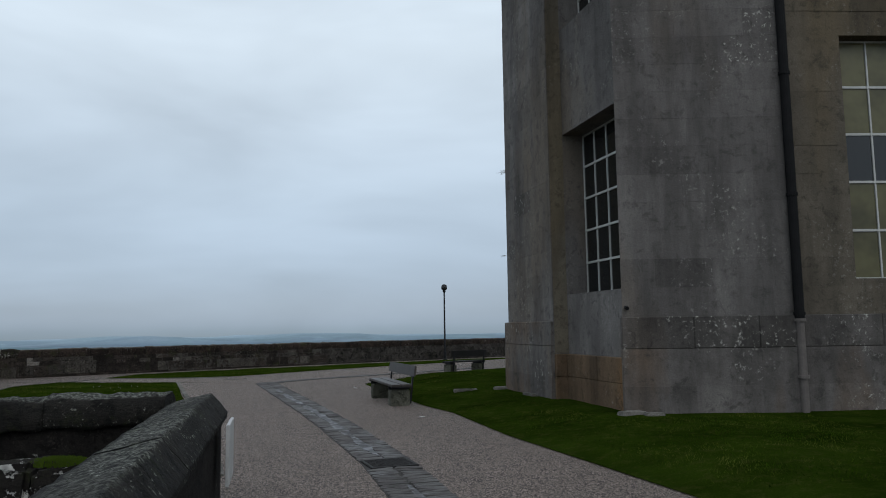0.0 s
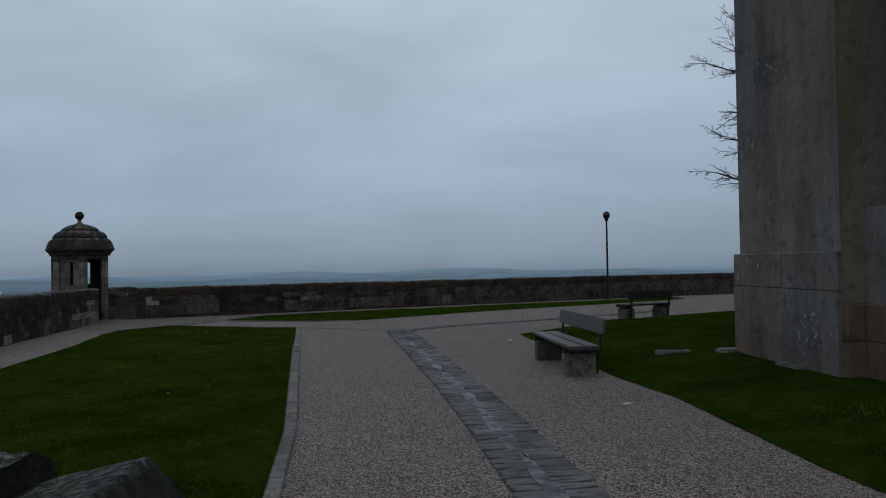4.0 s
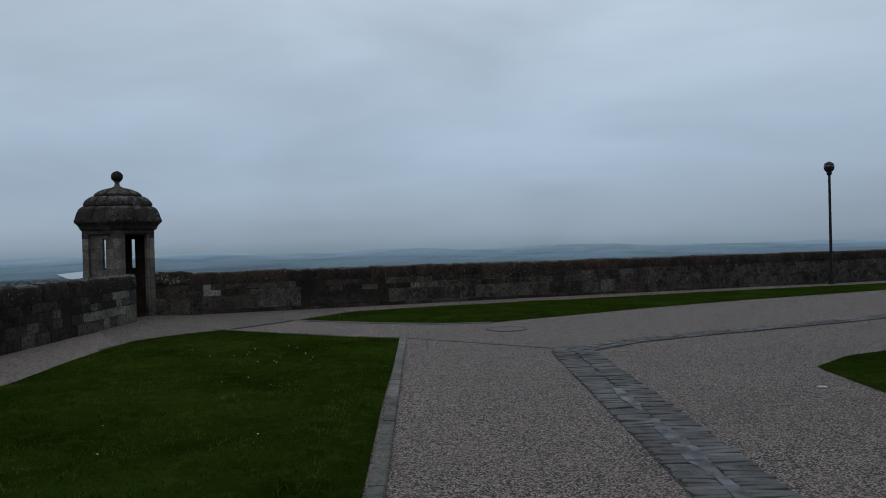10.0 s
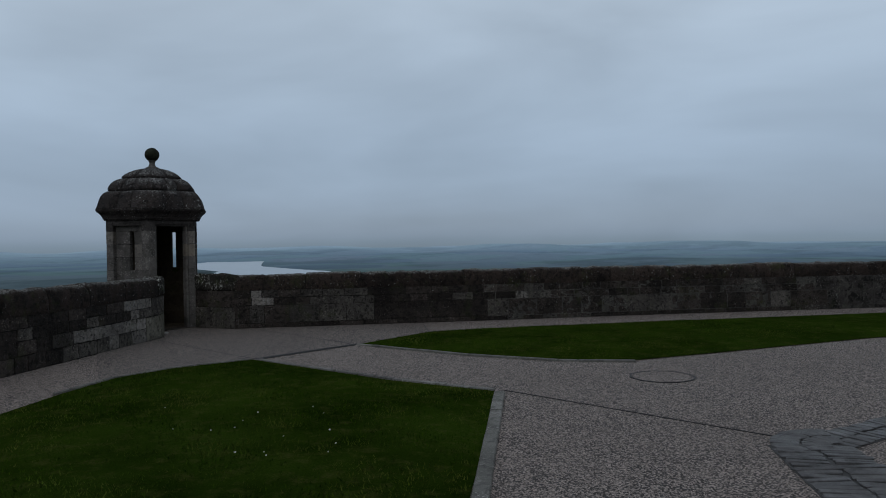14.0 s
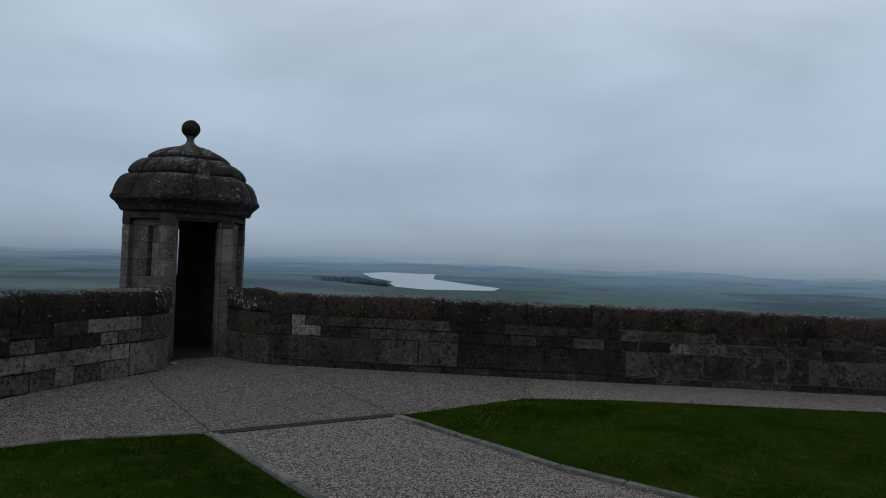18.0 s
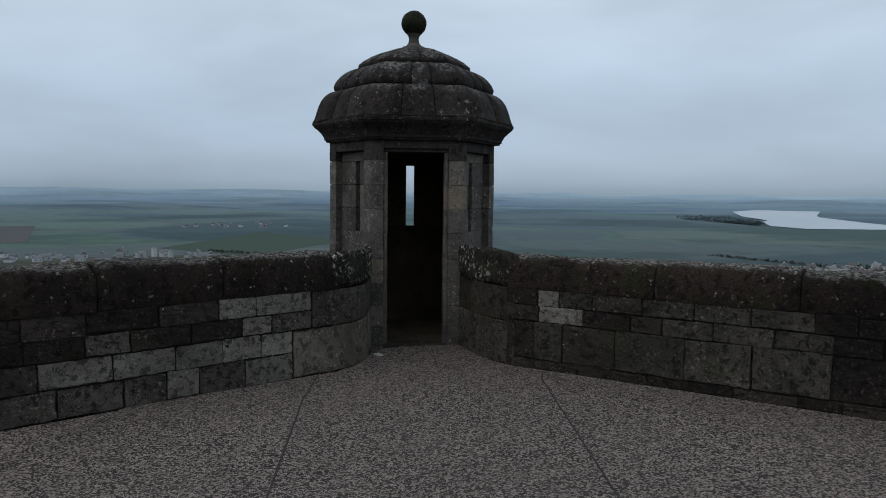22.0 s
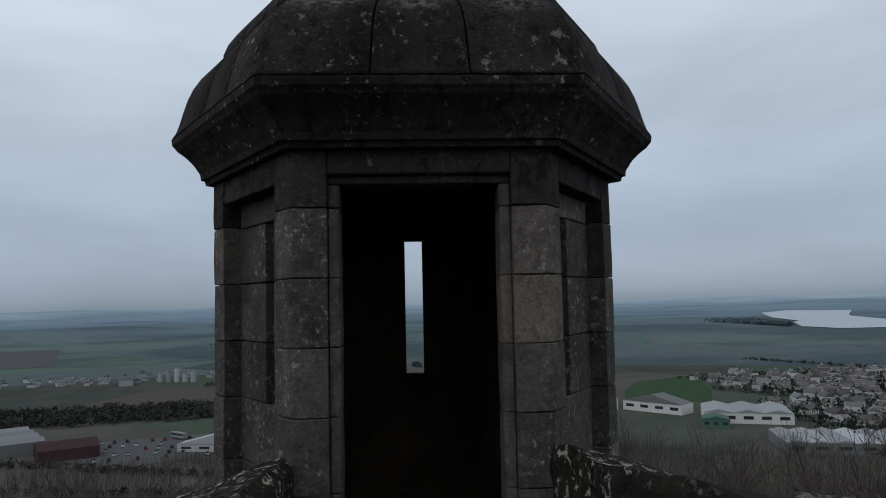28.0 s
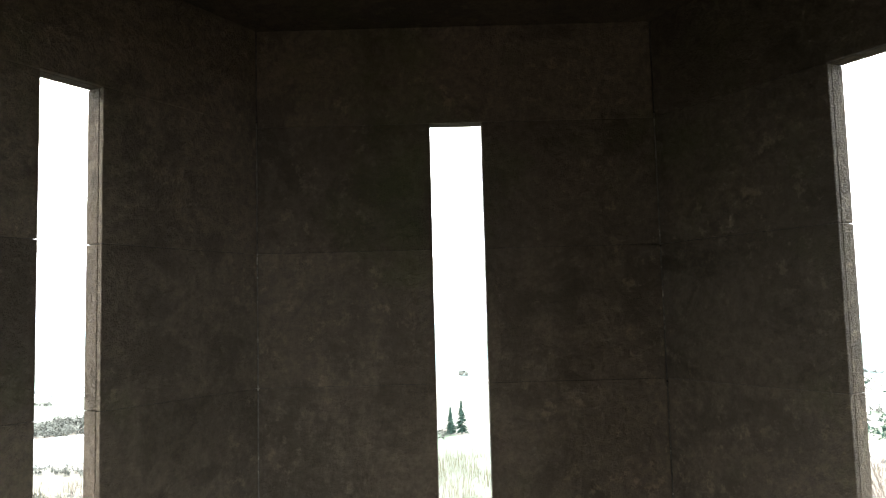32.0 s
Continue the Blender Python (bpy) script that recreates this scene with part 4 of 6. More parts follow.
cornice = part("cornice", revolve([(Z_TOP, 0.88), (Z_TOP, 0.95), (2.105, 0.955), (2.108, 0.972), (2.135, 0.975), (2.15, 0.985), (2.18, 1.005), (2.215, 1.04), (2.245, 1.08), (2.258, 1.088), (2.27, 1.1), (2.298, 1.103), (2.31, 1.07), (2.31, 0.6)], 6, radians(30)), M_ROOF, turret)


def tier(name, profile, core_r, splits, mat):
    core = revolve([(z, r * core_r) for z, r in profile], 6, radians(30))
    t = part(name, core, M_PARAPET_BED, turret)
    for k in range(6):
        fr = [-1.0] + splits[k % len(splits)] + [1.0]
        for f0, f1 in zip(fr, fr[1:]):
            b = bmesh.new()
            cols = []
            for f, g in ((f0, 0.004 if f0 > -1 else 0.0), (f1, -0.004 if f1 < 1 else 0.0)):
                col_o, col_i = [], []
                for z, r in profile:
                    n = r * math.cos(radians(30))
                    h = r * 0.5
                    col_o.append(b.verts.new((*fp(60 * k, n, f * h + g), z)))
                    col_i.append(b.verts.new((*fp(60 * k, n * core_r * 0.97, f * h * core_r + g), z)))
                cols.append((col_o, col_i))
            (o0, i0), (o1, i1) = cols
            for j in range(len(profile) - 1):
                b.faces.new((o0[j], o1[j], o1[j + 1], o0[j + 1])).smooth = True
                b.faces.new((i0[j], i0[j + 1], i1[j + 1], i1[j]))
                b.faces.new((o0[j], o0[j + 1], i0[j + 1], i0[j]))
                b.faces.new((o1[j], i1[j], i1[j + 1], o1[j + 1]))
            b.faces.new((o0[0], i0[0], i1[0], o1[0]))
            b.faces.new((o0[-1], o1[-1], i1[-1], i0[-1]))
            part("roof_slab", b, M_ROOF_PALE if name == "middle_dome" and k == 3 and f0 == -0.16 else mat, t)
    return t


domes = [cornice, tier("lower_dome", [(2.305, 1.1), (2.325, 1.084), (2.36, 1.07), (2.42, 1.052), (2.48, 1.032), (2.535, 1.005), (2.58, 0.972), (2.615, 0.93), (2.636, 0.885), (2.642, 0.835), (2.63, 0.78)], 0.93, [[-0.32, 0.3], [0.1], [-0.2, 0.35]], M_ROOF),
         tier("middle_dome", [(2.63, 0.84), (2.655, 0.868), (2.69, 0.872), (2.74, 0.85), (2.79, 0.81), (2.835, 0.757), (2.868, 0.698), (2.888, 0.64), (2.893, 0.585), (2.88, 0.54)], 0.92, [[-0.3, 0.25], [-0.16, 0.3]], M_ROOF),
         tier("top_dome", [(2.88, 0.585), (2.905, 0.61), (2.935, 0.602), (2.98, 0.545), (3.025, 0.465), (3.065, 0.37), (3.095, 0.26), (3.12, 0.14)], 0.90, [[0.0], [0.1]], M_ROOF)]
for d in domes:
    d.location, d.scale = (0.002, -0.011, 0.0), (1.01, 1.01, 1.0)
part("finial_neck", revolve([(3.10, 0.13), (3.135, 0.125), (3.15, 0.085), (3.18, 0.062), (3.225, 0.052), (3.255, 0.062), (3.28, 0.08)], 20), M_TURRET, turret)
bm = bmesh.new()
bmesh.ops.create_uvsphere(bm, u_segments=28, v_segments=18, radius=0.137)
for v in bm.verts:
    v.co += Vector((0, 0, 3.392)) + v.co.normalized() * 0.004 * noise.noise(v.co * 14)
for f in bm.faces:
    f.smooth = True
part("ball_finial", bm, M_BALL, turret, "dark mossy stone ball on a pale neck")

# ---------------- lawns, kerbs ----------------
LAWN_L = [(-12.89, 23.6), (-10.3, 23.32), (-8.9, 23.38), (-6.72, 18.98), (-3.22, 12.23), (-1.69, 8.93), (-2.6, 8.15), (-6.4, 7.9), (-7.4, 9.9), (-9.38, 13.87), (-11.62, 18.56), (-12.36, 19.8), (-12.95, 20.95), (-13.3, 21.8), (-13.28, 22.6)]
LAWN_R = [(-12.58, 25.52), (-12.5, 27.3), (-11.83, 28.2), (-10.5, 29.55), (-9.5, 30.6), (-4.8, 35.2), (-2.3, 37.4), (-0.5, 39.0), (0.9, 40.1), (1.2, 38.6), (-0.5, 36.3), (-2.1, 34.4), (-4.1, 32.1), (-6.0, 29.6), (-7.55, 27.2), (-8.35, 26.0), (-9.2, 25.58), (-10.5, 25.42)]
LAWN_B = [(-2.8, 22.3), (-1.68, 19.55), (-0.3, 16.25), (0.42, 14.9), (1.44, 12.05), (2.42, 9.9), (3.2, 8.15), (4.6, 5.4), (12.5, 6.5), (12.5, 14.6), (5.5, 13.6), (3.2, 13.0), (2.2, 15.9), (1.4, 18.1), (2.5, 21.0), (6.0, 31.0), (3.4, 30.4), (-0.1, 26.2), (-2.45, 23.25)]


def inside(poly, x, y):
    hit = False
    for (x0, y0), (x1, y1) in zip(poly, poly[1:] + poly[:1]):
        if (y0 > y) != (y1 > y) and x < x0 + (y - y0) * (x1 - x0) / (y1 - y0):
            hit = not hit
    return hit


def edge_gap(poly, x, y):
    best = 9.0
    for (x0, y0), (x1, y1) in zip(poly, poly[1:] + poly[:1]):
        l2 = (x1 - x0) ** 2 + (y1 - y0) ** 2
        t = max(0, min(1, ((x - x0) * (x1 - x0) + (y - y0) * (y1 - y0)) / l2))
        best = min(best, math.hypot(x - x0 - t * (x1 - x0), y - y0 - t * (y1 - y0)))
    return best


def lawn_z(name, x, y):
    base = 0.05
    if name == "lawn_building":
        base += 0.15 * smooth((x - (3.3 - 0.37 * (y - 12.8)) + 2.2) / 2.0)
    return base + 0.02 * noise.noise((x * 1.3, y * 1.3, 0))


def lawn(name, label, poly):
    b = bmesh.new()
    x0, x1 = min(p[0] for p in poly), max(p[0] for p in poly)
    y0, y1 = min(p[1] for p in poly), max(p[1] for p in poly)
    edge = [b.verts.new((p[0], p[1], 0.04)) for p in poly]
    f = b.faces.new(edge)
    bmesh.ops.triangulate(b, faces=[f])
    for n in range(5):
        bmesh.ops.subdivide_edges(b, edges=[e for e in b.edges if e.calc_length() > 0.9], cuts=1)
        bmesh.ops.triangulate(b, faces=b.faces[:])
    for v in b.verts:
        v.co.z = 0.012 if v.is_boundary else lawn_z(name, v.co.x, v.co.y)
    for f in b.faces:
        f.smooth = True
        if f.normal.z < 0:
            f.normal_flip()
    ob = mesh_ob(name, b, M_TURF)
    tagged(ob, label, "lawn", kind="structure")
    return ob


lawn("lawn_terrace", "damp green lawn with straw-coloured patches", LAWN_L)
lawn("lawn_parapet", "strip of green lawn below the parapet", LAWN_R)
lawn("lawn_building", "dark green lawn along the building", LAWN_B)


def blades(name, lawn_name, poly, count, seed, box4):
    r = random.Random(seed)
    vs, fs = [], []
    while len(fs) < count:
        x, y = r.uniform(box4[0], box4[2]), r.uniform(box4[1], box4[3])
        if not inside(poly, x, y) or edge_gap(poly, x, y) < 0.03 or noise.noise((x * 2, y * 2, 3)) < -0.35 + r.uniform(-0.2, 0.2):
            continue
        z = lawn_z(lawn_name, x, y) if edge_gap(poly, x, y) > 0.5 else 0.012 + (lawn_z(lawn_name, x, y) - 0.012) * edge_gap(poly, x, y) / 0.5
        h, a, w = r.uniform(0.012, 0.032), r.uniform(0, 6.28), r.uniform(0.004, 0.008)
        lx, ly = r.uniform(-0.03, 0.03), r.uniform(-0.03, 0.03)
        i = len(vs)
        vs += [(x - w * math.cos(a), y - w * math.sin(a), z - 0.01), (x + w * math.cos(a), y + w * math.sin(a), z - 0.01), (x + lx, y + ly, z + h)]
        fs.append((i, i + 1, i + 2))
    me = bpy.data.meshes.new(name)
    me.from_pydata(vs, [], fs)
    me.materials.append(M_BLADE)
    ob = new(name, me)
    tagged(ob, "short damp grass blades on the lawn", "grass", kind="stuff")


blades("grass", "lawn_terrace", LAWN_L, 60000, 1, (-13.5, 9, -1.5, 23.8))
blades("grass", "lawn_parapet", LAWN_R, 16000, 2, (-12.7, 25.2, -6.5, 31))
blades("grass", "lawn_building", LAWN_B, 26000, 3, (-3, 8, 6, 24))


def kerb(name, label, pts, width, gap, top):
    root = empty(name, pose(pts[0][0], pts[0][1], 0))
    tagged(root, label, "kerb", kind="structure")
    r = random.Random(int(abs(pts[0][0]) * 100))
    inv = root.matrix_world.inverted()
    for a, b in zip(pts, pts[1:]):
        l, s = length(a, b), 0.0
        while s < l - 0.05:
            d = min(r.uniform(0.7, 1.1), l - s)
            c = along(a, b, s + d / 2)
            ang = math.degrees(math.atan2(b[1] - a[1], b[0] - a[0]))
            ob = part("kerb_stone", box(0, 0, 0, d - gap, width, 0.16, 0, 0.008), M_KERB, root)
            ob.matrix_basis = inv @ pose(c[0], c[1], top - 0.08 + r.uniform(-0.004, 0.004), r.uniform(-1, 1), r.uniform(-0.4, 0.4), ang + r.uniform(-0.5, 0.5))
            s += d


kerb("kerb_lawn", "pale narrow stone kerb along the lawn", [(-8.85, 23.32), (-3.15, 12.245), (-1.64, 8.97)], 0.115, 0.008, 0.03)
kerb("kerb_lawn_end", "narrow stone edging across the lawn end", [(-12.86, 23.66), (-10.3, 23.39), (-8.98, 23.43)], 0.09, 0.012, 0.022)
kerb("kerb_lawn_side", "narrow stone edging along the lawn", [(-12.95, 23.58), (-13.34, 22.6), (-13.36, 21.8), (-13.0, 20.9)], 0.08, 0.02, 0.02)
kerb("kerb_lawn_parapet", "narrow stone edging round the lawn strip", [(-8.3, 25.93), (-9.2, 25.51), (-10.5, 25.35), (-12.6, 25.45)], 0.09, 0.012, 0.022)

# ---------------- gutter of setts, drains, joints ----------------
gutter = empty("gutter", pose(0, 0, 0))
tagged(gutter, "wet gutter of dark stone setts in the pavement", "gutter", kind="structure")
SETT = []
for i in range(5):
    b = bmesh.new()
    bmesh.ops.create_cube(b, size=1.0)
    bmesh.ops.bevel(b, geom=list(b.edges), offset=0.09, segments=1, affect="EDGES")
    r = random.Random(40 + i)
    for v in b.verts:
        v.co += Vector([r.uniform(-0.04, 0.04) for _ in range(3)])
    me = bpy.data.meshes.new("sett")
    b.to_mesh(me)
    b.free()
    me.materials.append(M_SETT)
    SETT.append(me)
count = 0
for pts, half_w, mid_w in (([(2.6, 2.8), (0.06, 9.85), (-1.31, 13.05), (-2.15, 14.92), (-5.86, 22.8)], 0.31, 0.002), ([(-5.75, 22.95), (-5.3, 23.95), (-4.68, 24.76), (-2.3, 27.5), (0.3, 30.9)], 0.19, 0.0)):
    for a, b in zip(pts, pts[1:]):
        l = length(a, b)
        bed = prism([along(a, b, 0, half_w), along(a, b, l, half_w), along(a, b, l, -half_w), along(a, b, 0, -half_w)], -0.05, 0.004)
        part("bed", bed, M_GUTTER_BED, gutter)
        s = 0.05
        ang = math.degrees(math.atan2(b[1] - a[1], b[0] - a[0]))
        while s < l:
            d = RND.uniform(0.055, 0.105)
            for sgn in (-1, 1):
                w = half_w - mid_w - 0.01
                c = along(a, b, s, sgn * (mid_w + 0.006 + w / 2))
                if length(c, (0.1, 9.75)) > 0.32:
                    ob = new("sett", SETT[RND.randrange(5)])
                    ob.matrix_world = pose(c[0], c[1], 0.0 + RND.uniform(-0.004, 0.003), RND.uniform(-3, 3), RND.uniform(-3, 3), ang + RND.uniform(-5, 5)) @ Matrix.Diagonal((d - 0.009, w * RND.uniform(0.88, 1.06), 0.04, 1))
                    ob.parent = gutter
            s += d

for k in range(26):
    a = radians(118 + 4.2 * k)
    for q in (0.2, 0.42):
        x, y = -5.62 + q * math.cos(a), 22.85 + q * math.sin(a)
        ob = new("sett", SETT[k % 5])
        ob.matrix_world = pose(x, y, 0.002, RND.uniform(-3, 3), RND.uniform(-3, 3), math.degrees(a) + 90 + RND.uniform(-6, 6)) @ Matrix.Diagonal((0.05 + 0.05 * q, 0.2, 0.04, 1))
        ob.parent = gutter
for i, (s, wide, l) in enumerate(((1.1, 0.035, 2.6), (3.4, 0.03, 2.4), (5.35, 0.04, 1.5), (8.8, 0.065, 1.7), (10.7, 0.08, 2.2), (12.3, 0.07, 1.7), (13.7, 0.085, 1.5), (15.4, 0.07, 1.5), (16.8, 0.085, 1.6), (18.5, 0.06, 1.2))):
    line = [(2.6, 2.8), (0.06, 9.85), (-1.31, 13.05), (-2.15, 14.92), (-5.86, 22.8)]
    a, b, begun = seg_at(line, s)
    b2 = bmesh.new()
    rim = []
    for k in range(22):
        t = k * 2 * math.pi / 22
        q = 1 + 0.45 * noise.noise((3 * math.cos(t), 3 * math.sin(t), i * 5.0))
        rim.append(b2.verts.new((*along(a, b, s - begun + 0.5 * l * q * math.cos(t), 0.03 + wide * q * math.sin(t)), 0.0225 + 0.003 * (i % 2))))
    f = b2.faces.new(rim)
    if f.normal.z < 0:
        f.normal_flip()
    bmesh.ops.extrude_face_region(b2, geom=[f])
    for v in rim:
        v.co.z -= 0.012
    part("puddle", b2, M_CHANNEL, gutter, "thin wet film on the setts")

drain = empty("drain_grate", pose(0.1, 9.74, 0.0, 0, 0, 116))
tagged(drain, "black cast iron drain grate in the gutter", "drain grate")
# Flat black plate under the bars; its colour stands for the dark hollow.
part("black_plate", box(0, 0, 0.008, 0.5, 0.52, 0.012), M_BLACK, drain)
for sx in (-1, 1):
    part("frame", box(sx * 0.25, 0, 0.012, 0.04, 0.56, 0.03, 0, 0.004), M_GRATE, drain)
    part("frame", box(0, sx * 0.26, 0.012, 0.5, 0.04, 0.03, 0, 0.004), M_GRATE, drain)
for i in range(9):
    part("bar", box(-0.2 + i * 0.05, 0, 0.018, 0.022, 0.48, 0.02, 0, 0.003), M_GRATE, drain)

slot = empty("slot_drain", pose(-12.92, 23.69, 0, 0, 0, math.degrees(math.atan2(1.8, 0.28))))
tagged(slot, "narrow slotted metal drain across the path", "slot drain")
# Flush black strip, no hollow: the shade down the slot is painted.
part("channel", box(0.92, 0, 0.0, 1.84, 0.09, 0.01), M_BLACK, slot)
for sgn in (-1, 1):
    part("rim", box(0.92, sgn * 0.05, 0.002, 1.84, 0.014, 0.012), M_GRATE, slot)
for i in range(46):
    part("bar", box(0.03 + i * 0.04, 0, 0.004, 0.018, 0.09, 0.008), M_GRATE, slot)

manhole = empty("manhole_cover", pose(-7.69, 25.06, 0.0))
tagged(manhole, "round manhole cover filled with gravel concrete", "manhole cover")
part("ring", revolve([(-0.02, 0.365), (0.009, 0.365), (0.009, 0.345), (-0.02, 0.345)], 48), M_GRATE, manhole)
part("lid", revolve([(-0.02, 0.345), (0.006, 0.345)], 48), M_GRAVEL, manhole)

joints = empty("pavement_joints", pose(0, 0, 0))
tagged(joints, "dark joints between the pavement slabs", "joints", kind="structure")
for a, b, w in (((-16.15, 24.35), (-15.4, 24.15), 0.012), ((-15.4, 24.15), (-12.98, 23.69), 0.012), ((-15.75, 26.25), (-15.55, 26.15), 0.012), ((-15.6, 26.17), (-12.7, 25.47), 0.012), ((-13.44, 28.4), (-12.6, 27.4), 0.012),
                ((-8.9, 23.5), (-6.1, 22.95), 0.015), ((-12.6, 25.6), (-12.68, 25.5), 0.02)):
    l = length(a, b)
    part("joint", prism([along(a, b, 0, w / 2), along(a, b, l, w / 2), along(a, b, l, -w / 2), along(a, b, 0, -w / 2)], -0.01, 0.0065), M_JOINT, joints)

# ---------------- low wall round the light well ----------------
LOW_A, LOW_B, LOW_C = (-1.21, 7.66), (1.36, -0.35), (-6.2, 6.55)
low_wall = mesh_ob("wall_low", prism([along(LOW_A, LOW_B, -0.12, 0.1), along(LOW_A, LOW_B, 8.4, 0.1), along(LOW_A, LOW_B, 8.4, -0.26), along(LOW_A, LOW_B, -0.12, -0.26)], -0.3, 0.84), M_LOWWALL_SIDE)
tagged(low_wall, "low dark stone wall with a ridged mossy coping", "low wall", kind="structure")
low_wall2 = mesh_ob("wall_low_back", prism([along(LOW_A, LOW_C, 0.14, 0.13), along(LOW_A, LOW_C, 5.2, 0.13), along(LOW_A, LOW_C, 5.2, -0.13), along(LOW_A, LOW_C, 0.14, -0.13)], -0.3, 0.84), M_LOWWALL_SIDE)
tagged(low_wall2, "low dark stone wall closing the light well", "low wall", kind="structure")


def ridge_coping(wall, a, b, s0, s1, hw, eave, top, seed, blocky=False):
    r = random.Random(seed)
    s = s0
    while s < s1 - 0.1:
        l = min(r.uniform(0.75, 1.1), s1 - s)
        bm = bmesh.new()
        n = max(6, int(l / 0.022))
        rise = top - eave
        if blocky:
            half = [(hw - 0.02, eave - 0.12), (hw, eave - 0.09), (hw + 0.008, eave), (hw, eave + rise * 0.5), (hw * 0.9, eave + rise * 0.8), (hw * 0.62, eave + rise * 0.93), (hw * 0.3, top - 0.002), (0.03, top)]
            prof = [(-o, z) for o, z in half] + half[::-1]
        else:
            inner = [(-0.3, 0.8), (-0.33, 0.83)] + [(-0.335 * (1 - q) - 0.01, 0.92 + (top - 0.92) * q) for q in (0.0, 0.17, 0.34, 0.51, 0.68, 0.85, 1.0)]
            outer = [(hw * (1 - q) + 0.01 * q, eave + rise * q) for q in (0.0, 0.2, 0.4, 0.6, 0.8, 1.0)]
            prof = inner + outer[::-1] + [(hw - 0.004, eave - 0.05), (hw - 0.025, eave - 0.08)]
        k1, k2, lift = (0.02, 0.02, r.uniform(-0.02, 0.01)) if blocky else (0.006, 0.009, r.uniform(-0.006, 0.004))
        rows = []
        for i in range(n + 1):
            q = s + 0.004 + (l - 0.008) * i / n
            row = []
            for o, z in prof:
                p = along(a, b, q, o)
                c = Vector((p[0], p[1], z))
                c.z += lift
                c += k1 * noise.noise(c * 10) * Vector((0.3, 0.3, 1)) + k2 * Vector((noise.noise(c * 5), noise.noise(c * 5 + Vector((7, 0, 0))), noise.noise(c * 4 + Vector((0, 7, 0))))) + 0.007 * noise.noise(c * 27) * Vector((0.5, 0.5, 1))
                row.append(bm.verts.new(c))
            rows.append(row)
        for u, v in zip(rows, rows[1:]):
            for j in range(len(prof)):
                k = (j + 1) % len(prof)
                bm.faces.new((u[j], u[k], v[k], v[j])).smooth = j < len(prof) - 1
        bm.faces.new(rows[0])
        bm.faces.new(rows[-1][::-1])
        bmesh.ops.recalc_face_normals(bm, faces=bm.faces[:])
        part("coping_stone", bm, M_LOWWALL, wall)
        s += l


ridge_coping(low_wall, LOW_A, LOW_B, -0.15, 8.4, 0.152, 0.82, 0.995, 5)
ridge_coping(low_wall2, LOW_A, LOW_C, 0.34, 5.2, 0.2, 0.86, 1.02, 6, True)
well = mesh_ob("well_floor", prism([(-1.2, 7.4), (0.9, 0.9), (-2.5, -0.2), (-4.5, 6.6)], -0.2, 0.34), M_LOWWALL_SIDE)
tagged(well, "dark wet earth floor of the light well", "well floor", kind="structure")
ledge = empty("stone_ledge", pose(-2.55, 6.5, 0.17, 0, 0, 13))
tagged(ledge, "dark stone ledge with white lichen in the light well", "stone ledge")
for x, l, h in ((-0.86, 0.86, 0.39), (0.02, 0.88, 0.41), (0.89, 0.84, 0.39)):
    bm = bmesh.new()
    add_box(bm, x, 0, h / 2, l, 0.55, h, 0, 0.04)
    bmesh.ops.subdivide_edges(bm, edges=[e for e in bm.edges if e.calc_length() > 0.2], cuts=8, use_grid_fill=True)
    for v in bm.verts:
        v.co += 0.05 * noise.noise(v.co * 3) * Vector((0, 1, 1)) + 0.03 * noise.noise(v.co * 9) * Vector((0, 0, 1)) + 0.012 * noise.noise(v.co * 19) * Vector((0.5, 1, 1))
    part("stone", bm, M_LEDGE, ledge)
bm = bmesh.new()
for i in range(900):
    a, q = RND.uniform(0, 6.28), 0.19 * RND.random() ** 0.5
    rise = 0.6 - 0.9 * q * q + 0.012 * noise.noise((8 * q * math.cos(a), 8 * q * math.sin(a), 2.0))
    x, y, sz = -2.02 + 1.35 * q * math.cos(a), 6.66 + q * math.sin(a), RND.uniform(0.004, 0.009)
    tip = bm.verts.new((x + RND.uniform(-0.006, 0.006), y + RND.uniform(-0.006, 0.006), rise + RND.uniform(0.004, 0.014)))
    foot = [bm.verts.new((x + sz * math.cos(k * 2.09 + a), y + sz * math.sin(k * 2.09 + a), rise - 0.02)) for k in range(3)]
    for k in range(3):
        bm.faces.new((foot[k], foot[(k + 1) % 3], tip))
moss = mesh_ob("moss_cushion", bm, turf("bright_moss", (0.06, 0.10, 0.012), (0.09, 0.14, 0.02), (0.06, 0.08, 0.02)))
tagged(moss, "bright green moss cushion on the wet stone ledge", "moss")
sign_board = mesh_ob("sign_board", box(0, 0, 0, 0.58, 0.03, 0.5, 0, 0.005), M_SIGN)
sp = along(LOW_A, LOW_B, 0.45, 0.215)
sign_board.matrix_world = pose(sp[0], sp[1], 0.55, 0, 0, math.degrees(math.atan2(LOW_B[1] - LOW_A[1], LOW_B[0] - LOW_A[0])))
tagged(sign_board, "blank white board fixed to the low wall", "sign")


